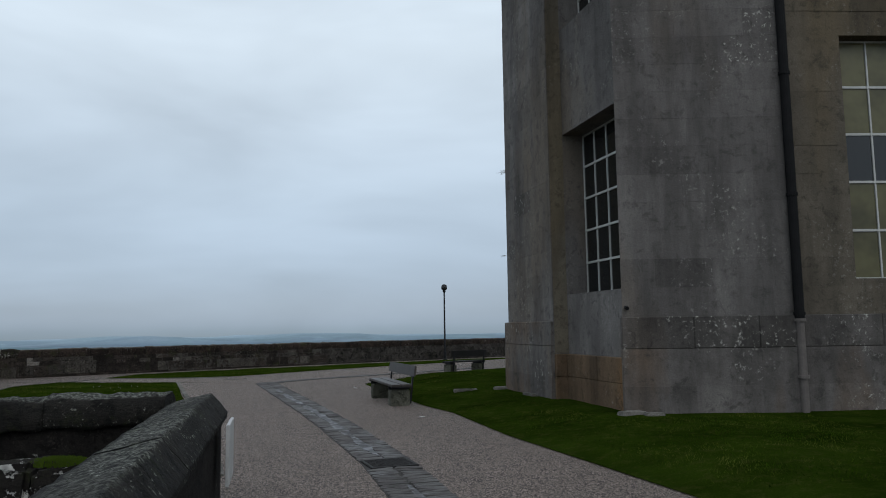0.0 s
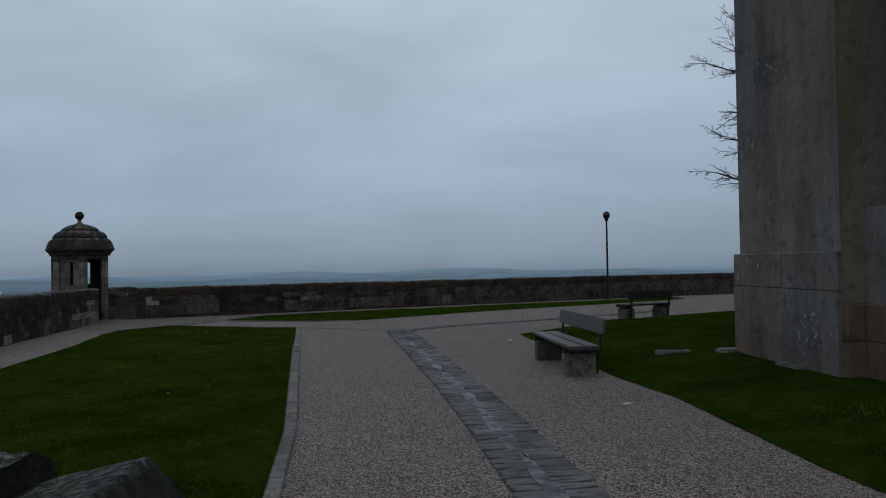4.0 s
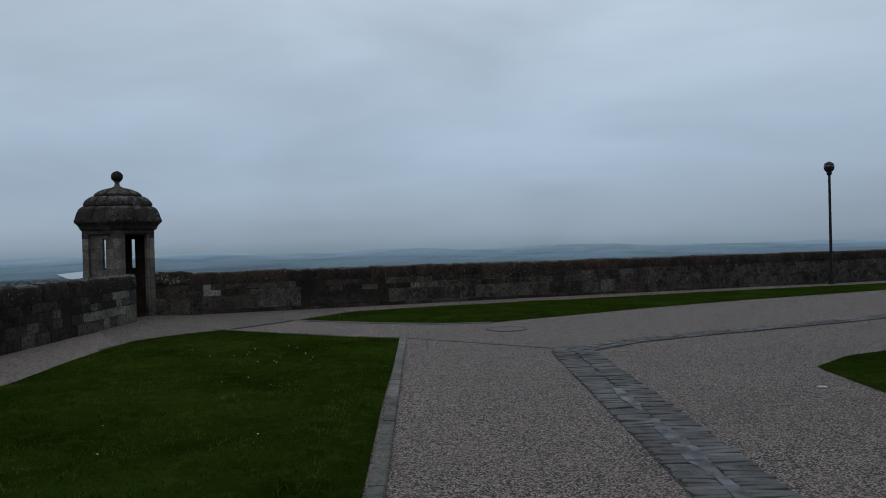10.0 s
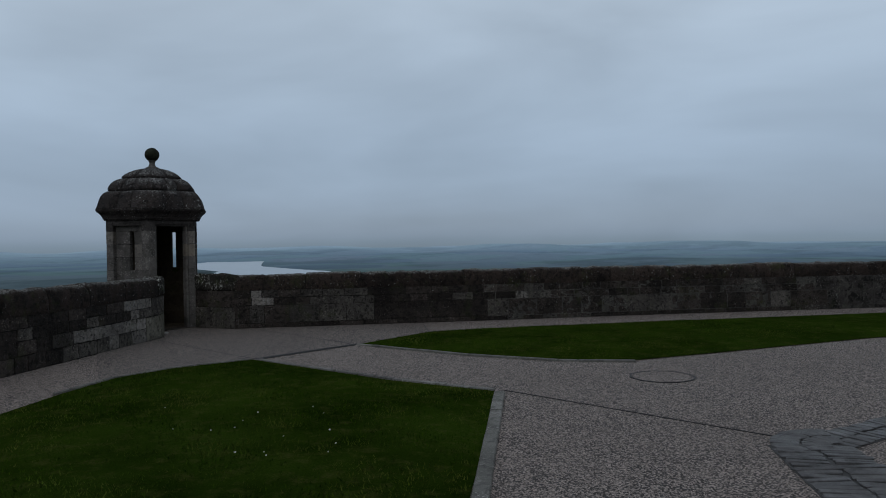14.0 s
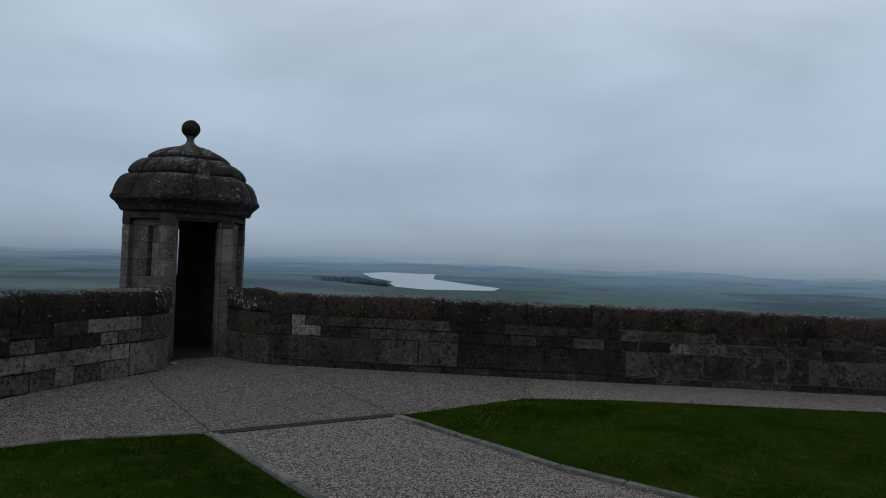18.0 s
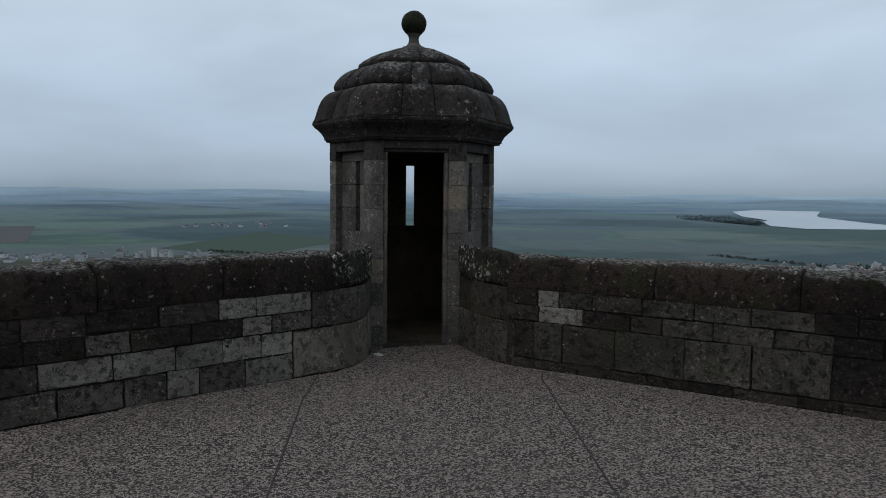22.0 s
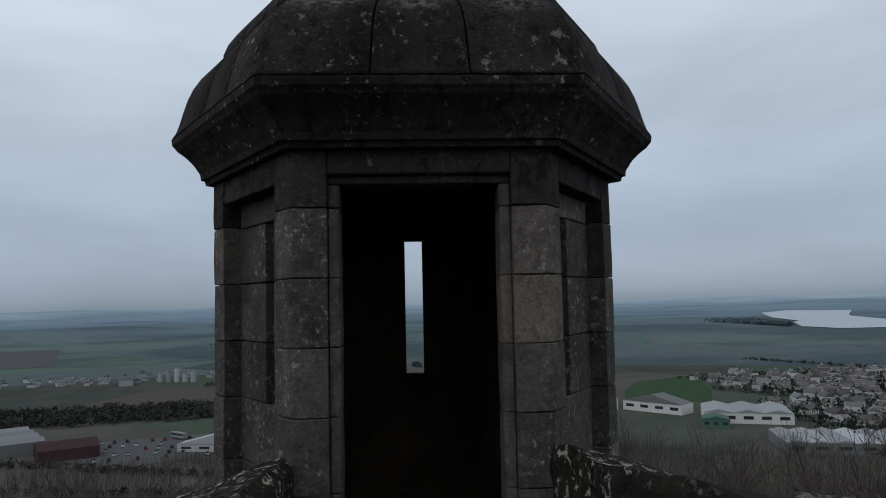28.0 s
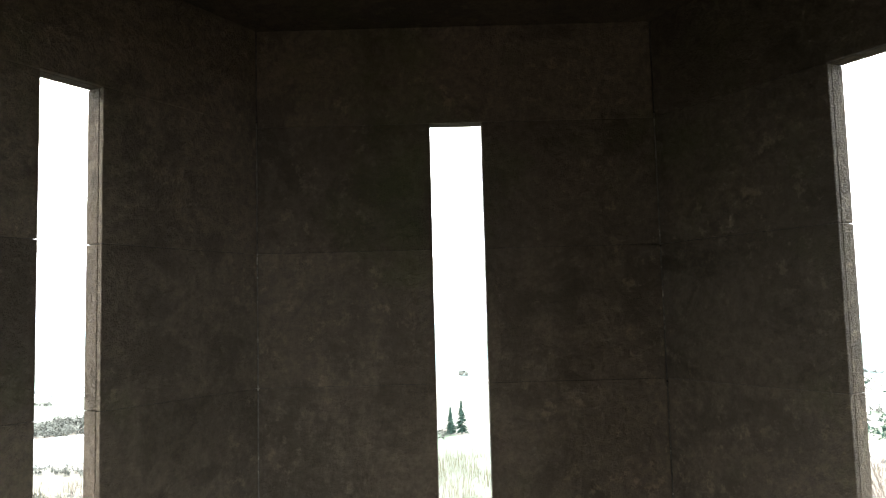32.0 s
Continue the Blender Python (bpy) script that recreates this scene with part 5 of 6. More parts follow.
# ---------------- benches ----------------
def bench(m, label, wood, long=2.05):
    root = empty("bench", m)
    tagged(root, label, "bench", group="benches on the terrace")
    for x in (-0.39 * long, 0.39 * long):
        part("block", box(x, 0.0, 0.15, 0.26, 0.4, 0.36, 0, 0.015), M_BENCH_BLOCK, root, "mossy concrete block foot")
        part("bracket", box(x, 0.0, 0.365, 0.06, 0.46, 0.07, 0, 0.006), M_IRON, root)
        part("end_plate", box(x * 1.255, 0.0, 0.385, 0.03, 0.44, 0.03, 0, 0.004), M_IRON, root)
        part("back_post", box(x * 1.08, -0.262, 0.42, 0.05, 0.035, 0.78, 0, 0.006, tilt=6), M_IRON, root)
    for y in (-0.115, 0.115):
        part("seat_plank", box(0, y, 0.42, long, 0.205, 0.045, 0, 0.01), wood, root)
    part("backrest", box(0, -0.285, 0.7, long, 0.04, 0.22, 0, 0.012, tilt=8), wood, root)
    return root


bench(pose(-1.18, 17.23, 0, 0, 0, 112.3), "weathered grey plank bench on two concrete blocks", M_BENCH_WOOD, 2.35)
bench(pose(-0.22, 27.03, 0, 0, 0, 45), "dark plank bench on two concrete blocks", M_BENCH_DARK, 1.62)

# ---------------- lamp ----------------
lamp = empty("street_lamp", pose(-1.99, 38.6, 0))
tagged(lamp, "slim dark lamp post with a globe lantern", "street lamp")
part("base", revolve([(0, 0.11), (0.05, 0.11), (0.07, 0.075), (0.4, 0.07), (0.42, 0.05)], 14), M_IRON, lamp)
part("pole", revolve([(0.4, 0.045), (3.42, 0.036)], 12), M_IRON, lamp)
part("collar", revolve([(3.38, 0.05), (3.43, 0.075), (3.47, 0.08), (3.5, 0.06)], 14), M_IRON, lamp)
bm = bmesh.new()
bmesh.ops.create_uvsphere(bm, u_segments=20, v_segments=14, radius=0.155)
bmesh.ops.translate(bm, verts=bm.verts, vec=(0, 0, 3.63))
part("globe", bm, M_GLASS, lamp, "dark smoked globe")
part("cap", revolve([(3.70, 0.15), (3.755, 0.12), (3.80, 0.04), (3.81, 0.01)], 16), M_IRON, lamp)

# ---------------- old building ----------------
E2, E1, S1 = Vector((-0.345, 0.939)), Vector((0.939, 0.345)), Vector((0.99, 0.14))
B0 = Vector((3.30, 12.85))


def bp(x, y):
    """A plan point of the west front: x metres inwards, y metres along it from the south corner."""
    p = B0 + x * E1 + y * E2
    return (p.x, p.y)


def sp_(x, y=0.0):
    """A plan point of the south front."""
    p = B0 + x * S1 + y * Vector((-0.14, 0.99))
    return (p.x, p.y)


B_TOP = 13.0
building = empty("old_building", pose(B0.x, B0.y, 0))
tagged(building, "tall grey limestone building with plinth, deep window bays", "building")
B_INV = building.matrix_world.inverted()


def bpart(name, bm, mat, label=""):
    bm.transform(B_INV)
    return part(name, bm, mat, building, label)


def wall_with_holes(a, b, thick, z0, z1, holes, mat, name="wall"):
    """A wall from a to b (face on that line, body to its left) with holes (s0, s1, za, zb), one above another allowed."""
    l = length(a, b)

    def piece(s0, s1, za, zb):
        if s1 - s0 > 0.001 and zb - za > 0.001:
            bpart(name, prism([along(a, b, s0), along(a, b, s1), along(a, b, s1, thick), along(a, b, s0, thick)], za, zb), mat)

    if not holes:
        piece(0, l, z0, z1)
    else:
        s0, s1 = holes[0][0], holes[0][1]
        piece(0, s0, z0, z1)
        piece(s1, l, z0, z1)
        z = z0
        for _, _, za, zb in holes:
            piece(s0, s1, z, za)
            z = zb
        piece(s0, s1, z, z1)


BAY, YA, YF = 0.3, 2.8, 5.35
WIN = (0.3, 2.79)
# south front, in two planes, with the pipe between
ARRIS = sp_(0.03, 0.2)
bpart("wall", prism([ARRIS, sp_(2.77), sp_(2.77, 0.6), sp_(0.5, 0.8)], 0.0, B_TOP), M_BUILD)
wall_with_holes(sp_(2.77, 0.12), sp_(9.5, 0.12), 0.6, 0.0, B_TOP, [(1.08, 3.5, 2.28, 6.35), (1.08, 3.5, 8.2, 11.6)], M_BUILD_BROWN)
# west front: pilaster, bay with windows, pilaster (walked northwards, body to the right)
wall_with_holes(bp(BAY, YA), bp(BAY, 0.25), 0.5, 0.0, B_TOP, [(YA - WIN[1], YA - WIN[0], 2.17, 5.36), (YA - WIN[1], YA - WIN[0], 7.5, 10.9)], M_BUILD)
wall_with_holes(bp(0, YF), bp(0, YA), 0.6 + 0.5, 0.0, B_TOP, [], M_BUILD)
bpart("rear_block", prism([bp(0.9, YF - 0.6), bp(8, YF - 0.6), bp(8, YF - 0.02), bp(0.02, YF - 0.02)], 0.0, B_TOP - 0.01), M_BUILD)
bpart("roof_slab", prism([bp(1.4, 0.8), bp(1.5, 5.2), bp(9, 5.2), sp_(9.4, 1.4), sp_(1.2, 1.4)], B_TOP - 0.3, B_TOP + 0.3), M_BUILD)
# One solid near-black block; the darkness of unlit rooms is its colour.
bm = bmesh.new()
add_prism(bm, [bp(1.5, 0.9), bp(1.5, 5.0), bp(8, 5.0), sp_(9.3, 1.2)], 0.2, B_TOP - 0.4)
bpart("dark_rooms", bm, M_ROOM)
# plinth, 6 cm proud
PL = 0.07


def plinth(a, b, z1, mat):
    l = length(a, b)
    s = 0.0
    while s < l - 0.02:
        d = min(RND.uniform(0.8, 1.5), l - s)
        for z0, zt in ((0.0, 0.62), (0.62, min(1.2, z1))) + (((1.2, z1),) if z1 > 1.3 else ()):
            bpart("plinth_stone", prism([along(a, b, s + 0.0006, -PL), along(a, b, s + d - 0.0006, -PL), along(a, b, s + d - 0.0006, 0.05), along(a, b, s + 0.0006, 0.05)], z0 + (0.0002 if z0 else 0.0), zt - 0.0002, 0.0015 if zt < z1 else 0.014), M_PLINTH_TOP if zt == z1 and z1 > 1.7 else mat)
        s += d


plinth(along(ARRIS, sp_(2.77), -0.03), sp_(2.77), 1.71, M_PLINTH)
plinth(sp_(2.77, 0.12), sp_(9.5, 0.12), 1.71, M_PLINTH)
plinth(bp(0, 5.45), bp(0, YA), 1.68, M_PLINTH)
plinth(bp(BAY, YA), bp(BAY, 0.25), 1.05, M_OCHRE)
plinth(bp(0.0, YA), bp(BAY - PL, YA), 1.05, M_OCHRE)


# ashlar facing
def ashlar(a, b, z0, z1, skip=None, mat=None):
    l = length(a, b)
    z, row = z0, 0
    while z < z1 - 0.1:
        h = 0.46
        s = -0.001
        first = True
        while s < l - 0.03:
            d = min(0.55 if first and row % 2 else RND.uniform(0.85, 1.3), l - s)
            first = False
            if not (skip and skip(s, s + d, z, z + h)):
                bpart("ashlar_block", prism([along(a, b, s + 0.0015, -0.006 - RND.uniform(0, 0.003)), along(a, b, s + d - 0.0015, -0.006 - RND.uniform(0, 0.003)), along(a, b, s + d - 0.0015, 0.01), along(a, b, s + 0.0015, 0.01)], z + 0.0015, z + h - 0.0015), mat or (M_BUILD_PATCH if RND.random() < 0.1 else M_BUILD))
            s += d
        z += h
        row += 1


ashlar(ARRIS, sp_(2.75), 1.71, 9.0)
ashlar(bp(0, YF), bp(0, YA), 1.68, 8.6)
ashlar(sp_(2.81, 0.12), sp_(6.5, 0.12), 1.71, 8.2, lambda s0, s1, z0, z1: s1 > 1.02 and s0 < 3.5 and z1 > 2.24 and z0 < 6.4, M_BUILD_BROWN)
bpart("bay_return", prism([bp(0.012, YA), bp(BAY - 0.002, YA), bp(BAY - 0.002, YA - 0.006), bp(0.012, YA - 0.006)], 1.06, B_TOP - 0.02), M_STRIP)


def window(name, a, b, s0, s1, z0, z1, deep, cols, rows, blind_rows=()):
    w = empty(name, building.matrix_world)
    w.parent = building
    w.matrix_basis = Matrix.Identity(4)
    inv = B_INV

    def wp(nm, bm, mat, par=w):
        bm.transform(inv)
        return part(nm, bm, mat, par)

    cw, rh = (s1 - s0) / cols, (z1 - z0) / rows
    for i in range(cols + 1):
        q = s0 + i * cw
        t = 0.03 if i in (0, cols) else 0.014
        wp("mullion", prism([along(a, b, q - t, deep), along(a, b, q + t, deep), along(a, b, q + t, deep + 0.05), along(a, b, q - t, deep + 0.05)], z0, z1), M_WHITE)
    for j in range(rows + 1):
        q = z0 + j * rh
        t = 0.03 if j in (0, rows) else 0.02
        wp("glazing_bar", prism([along(a, b, s0, deep - 0.004), along(a, b, s1, deep - 0.004), along(a, b, s1, deep + 0.046), along(a, b, s0, deep + 0.046)], q - t, q + t), M_WHITE)
    for i in range(cols):
        for j in range(rows):
            q0, q1 = s0 + i * cw + 0.02, s0 + (i + 1) * cw - 0.02
            wp("pane", prism([along(a, b, q0, deep + 0.02), along(a, b, q1, deep + 0.02), along(a, b, q1, deep + 0.028), along(a, b, q0, deep + 0.028)], z0 + j * rh + 0.02, z0 + (j + 1) * rh - 0.02),
               M_BLIND if j in blind_rows else M_GLASS)
    return w


for z0, z1 in ((2.17, 5.36), (7.5, 10.9)):
    window("window", bp(BAY, YA), bp(BAY, 0.25), YA - WIN[1], YA - WIN[0], z0, z1, 0.43, 5, 5)
    bpart("window_sill", prism([along(bp(BAY, YA), bp(BAY, 0.25), YA - WIN[1] + 0.002, 0.01), along(bp(BAY, YA), bp(BAY, 0.25), YA - WIN[0] - 0.002, 0.01), along(bp(BAY, YA), bp(BAY, 0.25), YA - WIN[0] - 0.002, 0.425), along(bp(BAY, YA), bp(BAY, 0.25), YA - WIN[1] + 0.002, 0.425)], z0 - 0.05, z0 + 0.02, 0.01), M_BUILD)
window("window", sp_(2.77, 0.12), sp_(9.5, 0.12), 1.08, 3.5, 2.28, 6.35, 0.25, 4, 5, (0, 1, 3, 4))
window("window", sp_(2.77, 0.12), sp_(9.5, 0.12), 1.08, 3.5, 8.2, 11.6, 0.25, 4, 4, (1, 2))

pipe = empty("drainpipe", pose(*sp_(2.77, -0.08), 0))
tagged(pipe, "black cast iron downpipe with a grey shoe", "drainpipe")
part("pipe", revolve([(1.62, 0.075), (12.8, 0.075)], 14), M_BLACK, pipe)
part("shoe", revolve([(0.12, 0.062), (1.66, 0.062)], 14), M_ZINC, pipe, "pale grey lower pipe")
for z in (0.72, 1.6, 1.7, 3.6, 5.6, 7.6, 9.6):
    part("collar", revolve([(z, 0.09), (z + 0.05, 0.09)], 14), M_ZINC if z < 1.65 else M_BLACK, pipe)
stub = empty("overflow_pipe", pose(*sp_(0.09, 0.17), 1.86, 0, 0, 275))
tagged(stub, "short black overflow pipe at the building corner", "pipe stub")
bm = bmesh.new()
add_tube(bm, (-0.02, 0, 0), (0.07, 0, -0.015), 0.03, 0.03, 10)
part("tube", bm, M_BLACK, stub)


# ---------------- trees ----------------
def bare_tree(name, seed, height, spread, depth, stout=0.018, lift=0.12, thin=0.62):
    r = random.Random(seed)
    root = empty(name)
    tb, lb = bmesh.new(), bmesh.new()

    def grow(p, d, l, rad, lev, target):
        steps = 3
        for i in range(steps):
            q = p + d * (l / steps)
            add_tube(target, p, q, rad * (1 - 0.22 * i / steps), rad * (1 - 0.22 * (i + 1) / steps), 6 if lev < 2 else 3, False)
            p = q
            d = (d + Vector((r.uniform(-0.18, 0.18), r.uniform(-0.18, 0.18), r.uniform(-0.04, lift)))).normalized()
            if lev >= 1 and lev < depth and r.random() < 0.75:
                side = (d + Vector((r.uniform(-1, 1), r.uniform(-1, 1), r.uniform(-0.2, 0.6))) * spread).normalized()
                grow(p, side, l * r.uniform(0.45, 0.65), rad * 0.5, lev + 1, lb)
        if lev < depth:
            for k in range(3 if lev else 5):
                side = (d + Vector((r.uniform(-1, 1), r.uniform(-1, 1), r.uniform(-0.1, 0.7))) * spread).normalized()
                grow(p, side, l * r.uniform(0.55, 0.75), rad * thin, lev + 1, lb)

    grow(Vector((0, 0, -0.2)), Vector((0, 0, 1)), height * 0.3, height * stout, 0, tb)
    part("trunk", tb, M_BARK, root)
    part("crown", lb, M_BARK, root)
    return root


def limbed_tree(name, seed, height, reach, low):
    """A leafless tree: an upright trunk with level, slightly drooping limbs that fork into fine twigs."""
    r = random.Random(seed)
    root = empty(name)
    tb = bmesh.new()
    p, rad = Vector((0, 0, -0.2)), 0.24
    for i in range(12):
        q = Vector((0.12 * noise.noise((i * 0.4, 1, 0)), 0.12 * noise.noise((i * 0.4, 7, 0)), height * (i + 1) / 12))
        add_tube(tb, p, q, rad, rad * 0.87, 10, False)
        p, rad = q, rad * 0.87
    part("trunk", tb, M_BARK, root)

    def grow(target, p, d, l, rad, lev):
        steps = (8, 5, 4, 2)[lev]
        for i in range(steps):
            q = p + d * (l / steps)
            a, b = rad * (1 - 0.75 * i / steps), rad * (1 - 0.75 * (i + 1) / steps)
            add_tube(target, p, q, a, b, (6, 4, 3, 3)[lev], False)
            p = q
            bend = 0.11 if lev else 0.07
            d = (d + Vector((r.uniform(-bend, bend), r.uniform(-bend, bend), r.uniform(-0.07, 0.1) - (0.05 if i < steps / 2 else -0.05)))).normalized()
            if lev < 3 and (lev or i > 0):
                for k in range(1 + (r.random() < 0.75)):
                    flat = Vector((-d.y, d.x, 0)).normalized() * r.choice((-1, 1))
                    side = (d + flat * r.uniform(0.5, 1.2) + Vector((0, 0, r.uniform(-0.75, 0.65)))).normalized()
                    grow(target, p, side, l * (1.05 - 0.55 * i / steps) * r.uniform(0.25, 0.42), max(0.0055, a * 0.5), lev + 1)

    limbs = 58
    for k in range(limbs):
        z = low + (height - 1.0 - low) * k / limbs
        az = 2.4 * k + r.uniform(-0.3, 0.3)
        d = Vector((math.cos(az), math.sin(az), 0.22 + 0.5 * k / limbs)).normalized()
        lb = bmesh.new()
        grow(lb, Vector((0, 0, z)), d, reach * (1 - 0.45 * (k / limbs) ** 2) * r.uniform(0.82, 1.0), 0.085 * (1 - 0.5 * k / limbs), 0)
        part("limb", lb, M_BARK, root)
    return root


tree = limbed_tree("bare_tree", 5, 13.0, 5.0, 3.1)
tree.matrix_world = pose(6.2, 30.3, 0, 0, 0, 20)
tagged(tree, "bare winter tree behind the building", "tree")

# ---------------- the valley ----------------
slope_tree = bare_tree("bare_tree", 11, 9.0, 0.85, 5, 0.007, 0.1, 0.58)
tagged(slope_tree, "leafless tree on the scrub slope", "tree", group="trees on the slope")
SPOTS = [(140.3, 45, 8.4), (133, 52, 11.5), (147, 60, 11.8), (127, 48, 12.5), (152, 75, 12), (120, 58, 12.5), (138, 80, 11.8), (112, 50, 13), (197, 60, 12.4), (203, 75, 12.2), (191, 85, 12.2), (209, 55, 13), (215, 70, 12.5), (160, 95, 12.6), (143, 100, 11.9)]
for i, (deg, dist, low) in enumerate(SPOTS):
    x, y = -15.5 + dist * math.cos(radians(deg)), 25.1 + dist * math.sin(radians(deg))
    z = land_z(x, y)
    k = (1.46 - math.tan(radians(low + 2.4)) * dist - z) / 9.6
    m = pose(x, y, z - 0.2, 0, 0, 77 * i) @ Matrix.Scale(k, 4)
    if i == 0:
        slope_tree.matrix_world = m
    else:
        copy_thing(slope_tree, m)

r = random.Random(21)
vs, fs = [], []
while len(fs) < 150000:
    a = radians(r.uniform(95, 250))
    q = 24 + 342 * r.random() ** 0.8
    x, y = -14 + q * math.cos(a), 25 + q * math.sin(a)
    if outside(x, y) < 6:
        continue
    if noise.noise((x / 14, y / 14, 5)) < -0.15 and r.random() < 0.8:
        continue
    z = land_z(x, y)
    big = 1.0 + q / 300
    h, w, t = r.uniform(1.2, 4.2) * big, r.uniform(0.012, 0.038) * big, r.uniform(0, 6.28)
    lx, ly = r.uniform(-0.9, 0.9), r.uniform(-0.9, 0.9)
    i = len(vs)
    vs += [(x - w * math.cos(t), y - w * math.sin(t), z - 0.3), (x + w * math.cos(t), y + w * math.sin(t), z - 0.3), (x + lx, y + ly, z + h)]
    fs.append((i, i + 1, i + 2))
me = bpy.data.meshes.new("scrub")
me.from_pydata(vs, [], fs)
s = Shade("scrub_twigs", rough=0.9, spec=0.05)
g = s.t.nodes.new("ShaderNodeNewGeometry")
me.materials.append(s.done(s.mix(g.outputs["Random Per Island"], (0.034, 0.031, 0.019), (0.078, 0.069, 0.044))))
tagged(new("scrub", me), "brown leafless scrub on the hill slope", "scrub", kind="stuff")


def clumps(name, label, mat, spots, seed, spray=1.0):
    """A wood or hedge far off: ragged crowns, each of many small sprays."""
    r = random.Random(seed)
    vs, fs = [], []
    for x, y, rad in spots:
        z = land_z(x, y)
        for k in range(22):
            a, u, q = r.uniform(0, 6.28), r.uniform(-0.55, 1.0), r.random() ** 0.4
            w = rad * math.sqrt(max(0.08, 1 - u * u)) * q
            c = Vector((x + w * math.cos(a), y + w * math.sin(a), z + rad * (0.75 + 0.85 * u * q)))
            i, sz = len(vs), rad * spray * r.uniform(0.16, 0.42)
            for _ in range(3):
                vs.append(c + Vector((r.uniform(-1, 1), r.uniform(-1, 1), r.uniform(-0.9, 0.9))) * sz)
            fs.append((i, i + 1, i + 2))
    me = bpy.data.meshes.new(name)
    me.from_pydata(vs, [], fs)
    me.materials.append(mat)
    tagged(new(name, me), label, "woodland", kind="stuff")


r = random.Random(5)
near_wood, far_wood = [], []
# hedges and copses on the plain
for hedge in range(32):
    a, q = radians(r.uniform(95, 215)), r.uniform(330, 900)
    x, y = q * math.cos(a), q * math.sin(a)
    d, n = r.uniform(0, 6.28), r.randrange(8, 26)
    for k in range(n):
        near_wood.extend((x + k * 7 * math.cos(d) + r.uniform(-4, 4), y + k * 7 * math.sin(d) + r.uniform(-4, 4), r.uniform(1.0, 2.3)) for _ in range(6))
# the bank of trees behind the car park
for k in range(900):
    u = r.random()
    near_wood.append((-505 - 60 * u + r.uniform(-9, 9), -150 + 150 * r.random() + r.uniform(-6, 6), r.uniform(2, 3.8)))
for k in range(420):
    u = r.random()
    far_wood.append((-1330 - 290 * u + r.uniform(-25, 25), 1075 + 150 * u * r.random(), r.uniform(4, 8)))
clumps("hedges", "bare brown hedges and copses on the plain", M_WOOD_NEAR, near_wood, 8, 1.4)
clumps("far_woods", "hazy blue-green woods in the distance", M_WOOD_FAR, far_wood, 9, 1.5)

bm = bmesh.new()
LAKE = [(-2230, 1690), (-2560, 2110), (-2400, 2170), (-2250, 2080), (-1850, 1700), (-1740, 1610), (-1440, 1460), (-1250, 1380), (-1150, 1250), (-1190, 1080), (-1300, 1085), (-1480, 1210), (-1560, 1290), (-1800, 1400)]
bm.faces.new([bm.verts.new((x, y, 0)) for x, y in LAKE])
bmesh.ops.recalc_face_normals(bm, faces=bm.faces[:])
lake = mesh_ob("water", bm, M_LAKE)
lake.location.z = -68.0
if lake.data.polygons[0].normal.z < 0:
    lake.data.flip_normals()
tagged(lake, "pale lake among hazy woods", "lake", kind="structure")


def patch(name, label, pts, mat, z):
    bm = bmesh.new()
    bm.faces.new([bm.verts.new((x, y, z)) for x, y in pts])
    ob = mesh_ob(name, bm, mat)
    if ob.data.polygons[0].normal.z < 0:
        ob.data.flip_normals()
    tagged(ob, label, "field", kind="structure")


ZP = -69.75
patch("field_green", "bright green meadow by the town", [(-575, 325), (-600, 395), (-500, 345), (-458, 317), (-470, 262), (-520, 285)], M_FIELD_GREEN, ZP)
patch("field_brown", "brown ploughed field", [(-505, -142), (-560, -122), (-700, -57), (-640, 20), (-560, 20), (-530, -36)], M_FIELD_BROWN, ZP)
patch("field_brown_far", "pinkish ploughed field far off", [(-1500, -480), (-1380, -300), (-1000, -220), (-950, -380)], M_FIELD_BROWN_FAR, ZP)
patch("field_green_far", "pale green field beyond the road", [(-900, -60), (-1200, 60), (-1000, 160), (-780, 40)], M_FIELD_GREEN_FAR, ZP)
patch("car_park", "grey asphalt car park", [(-372, -30), (-398, -72), (-440, -62), (-450, 5), (-400, 20)], M_CARPARK, ZP)


def house(name, w, d, h, roof_h, wall_mat, roof_mat):
    root = empty(name)
    part("wall", box(0, 0, h / 2 - 1, w, d, h + 2), wall_mat, root)
    bm = bmesh.new()
    o = 0.5
    v = [bm.verts.new(c) for c in ((-w / 2 - o, -d / 2 - o, h - 0.2), (w / 2 + o, -d / 2 - o, h - 0.2), (w / 2 + o, d / 2 + o, h - 0.2), (-w / 2 - o, d / 2 + o, h - 0.2), (-w / 2 - o, 0, h + roof_h), (w / 2 + o, 0, h + roof_h))]
    for f in ((0, 1, 5, 4), (2, 3, 4, 5), (0, 4, 3), (1, 2, 5), (0, 3, 2, 1)):
        bm.faces.new([v[i] for i in f])
    rf = part("roof", bm, roof_mat, root)
    part("chimney", box(w * 0.3, d * 0.1, h + roof_h * 0.8, 0.8, 0.8, 2.2), wall_mat, rf)
    for sx in (-0.28, 0.28):
        for sy in (-1, 1):
            part("window", box(sx * w, sy * d / 2, h * 0.5, 1.3, 0.1, 1.5), M_DARKWIN, root)
    return root


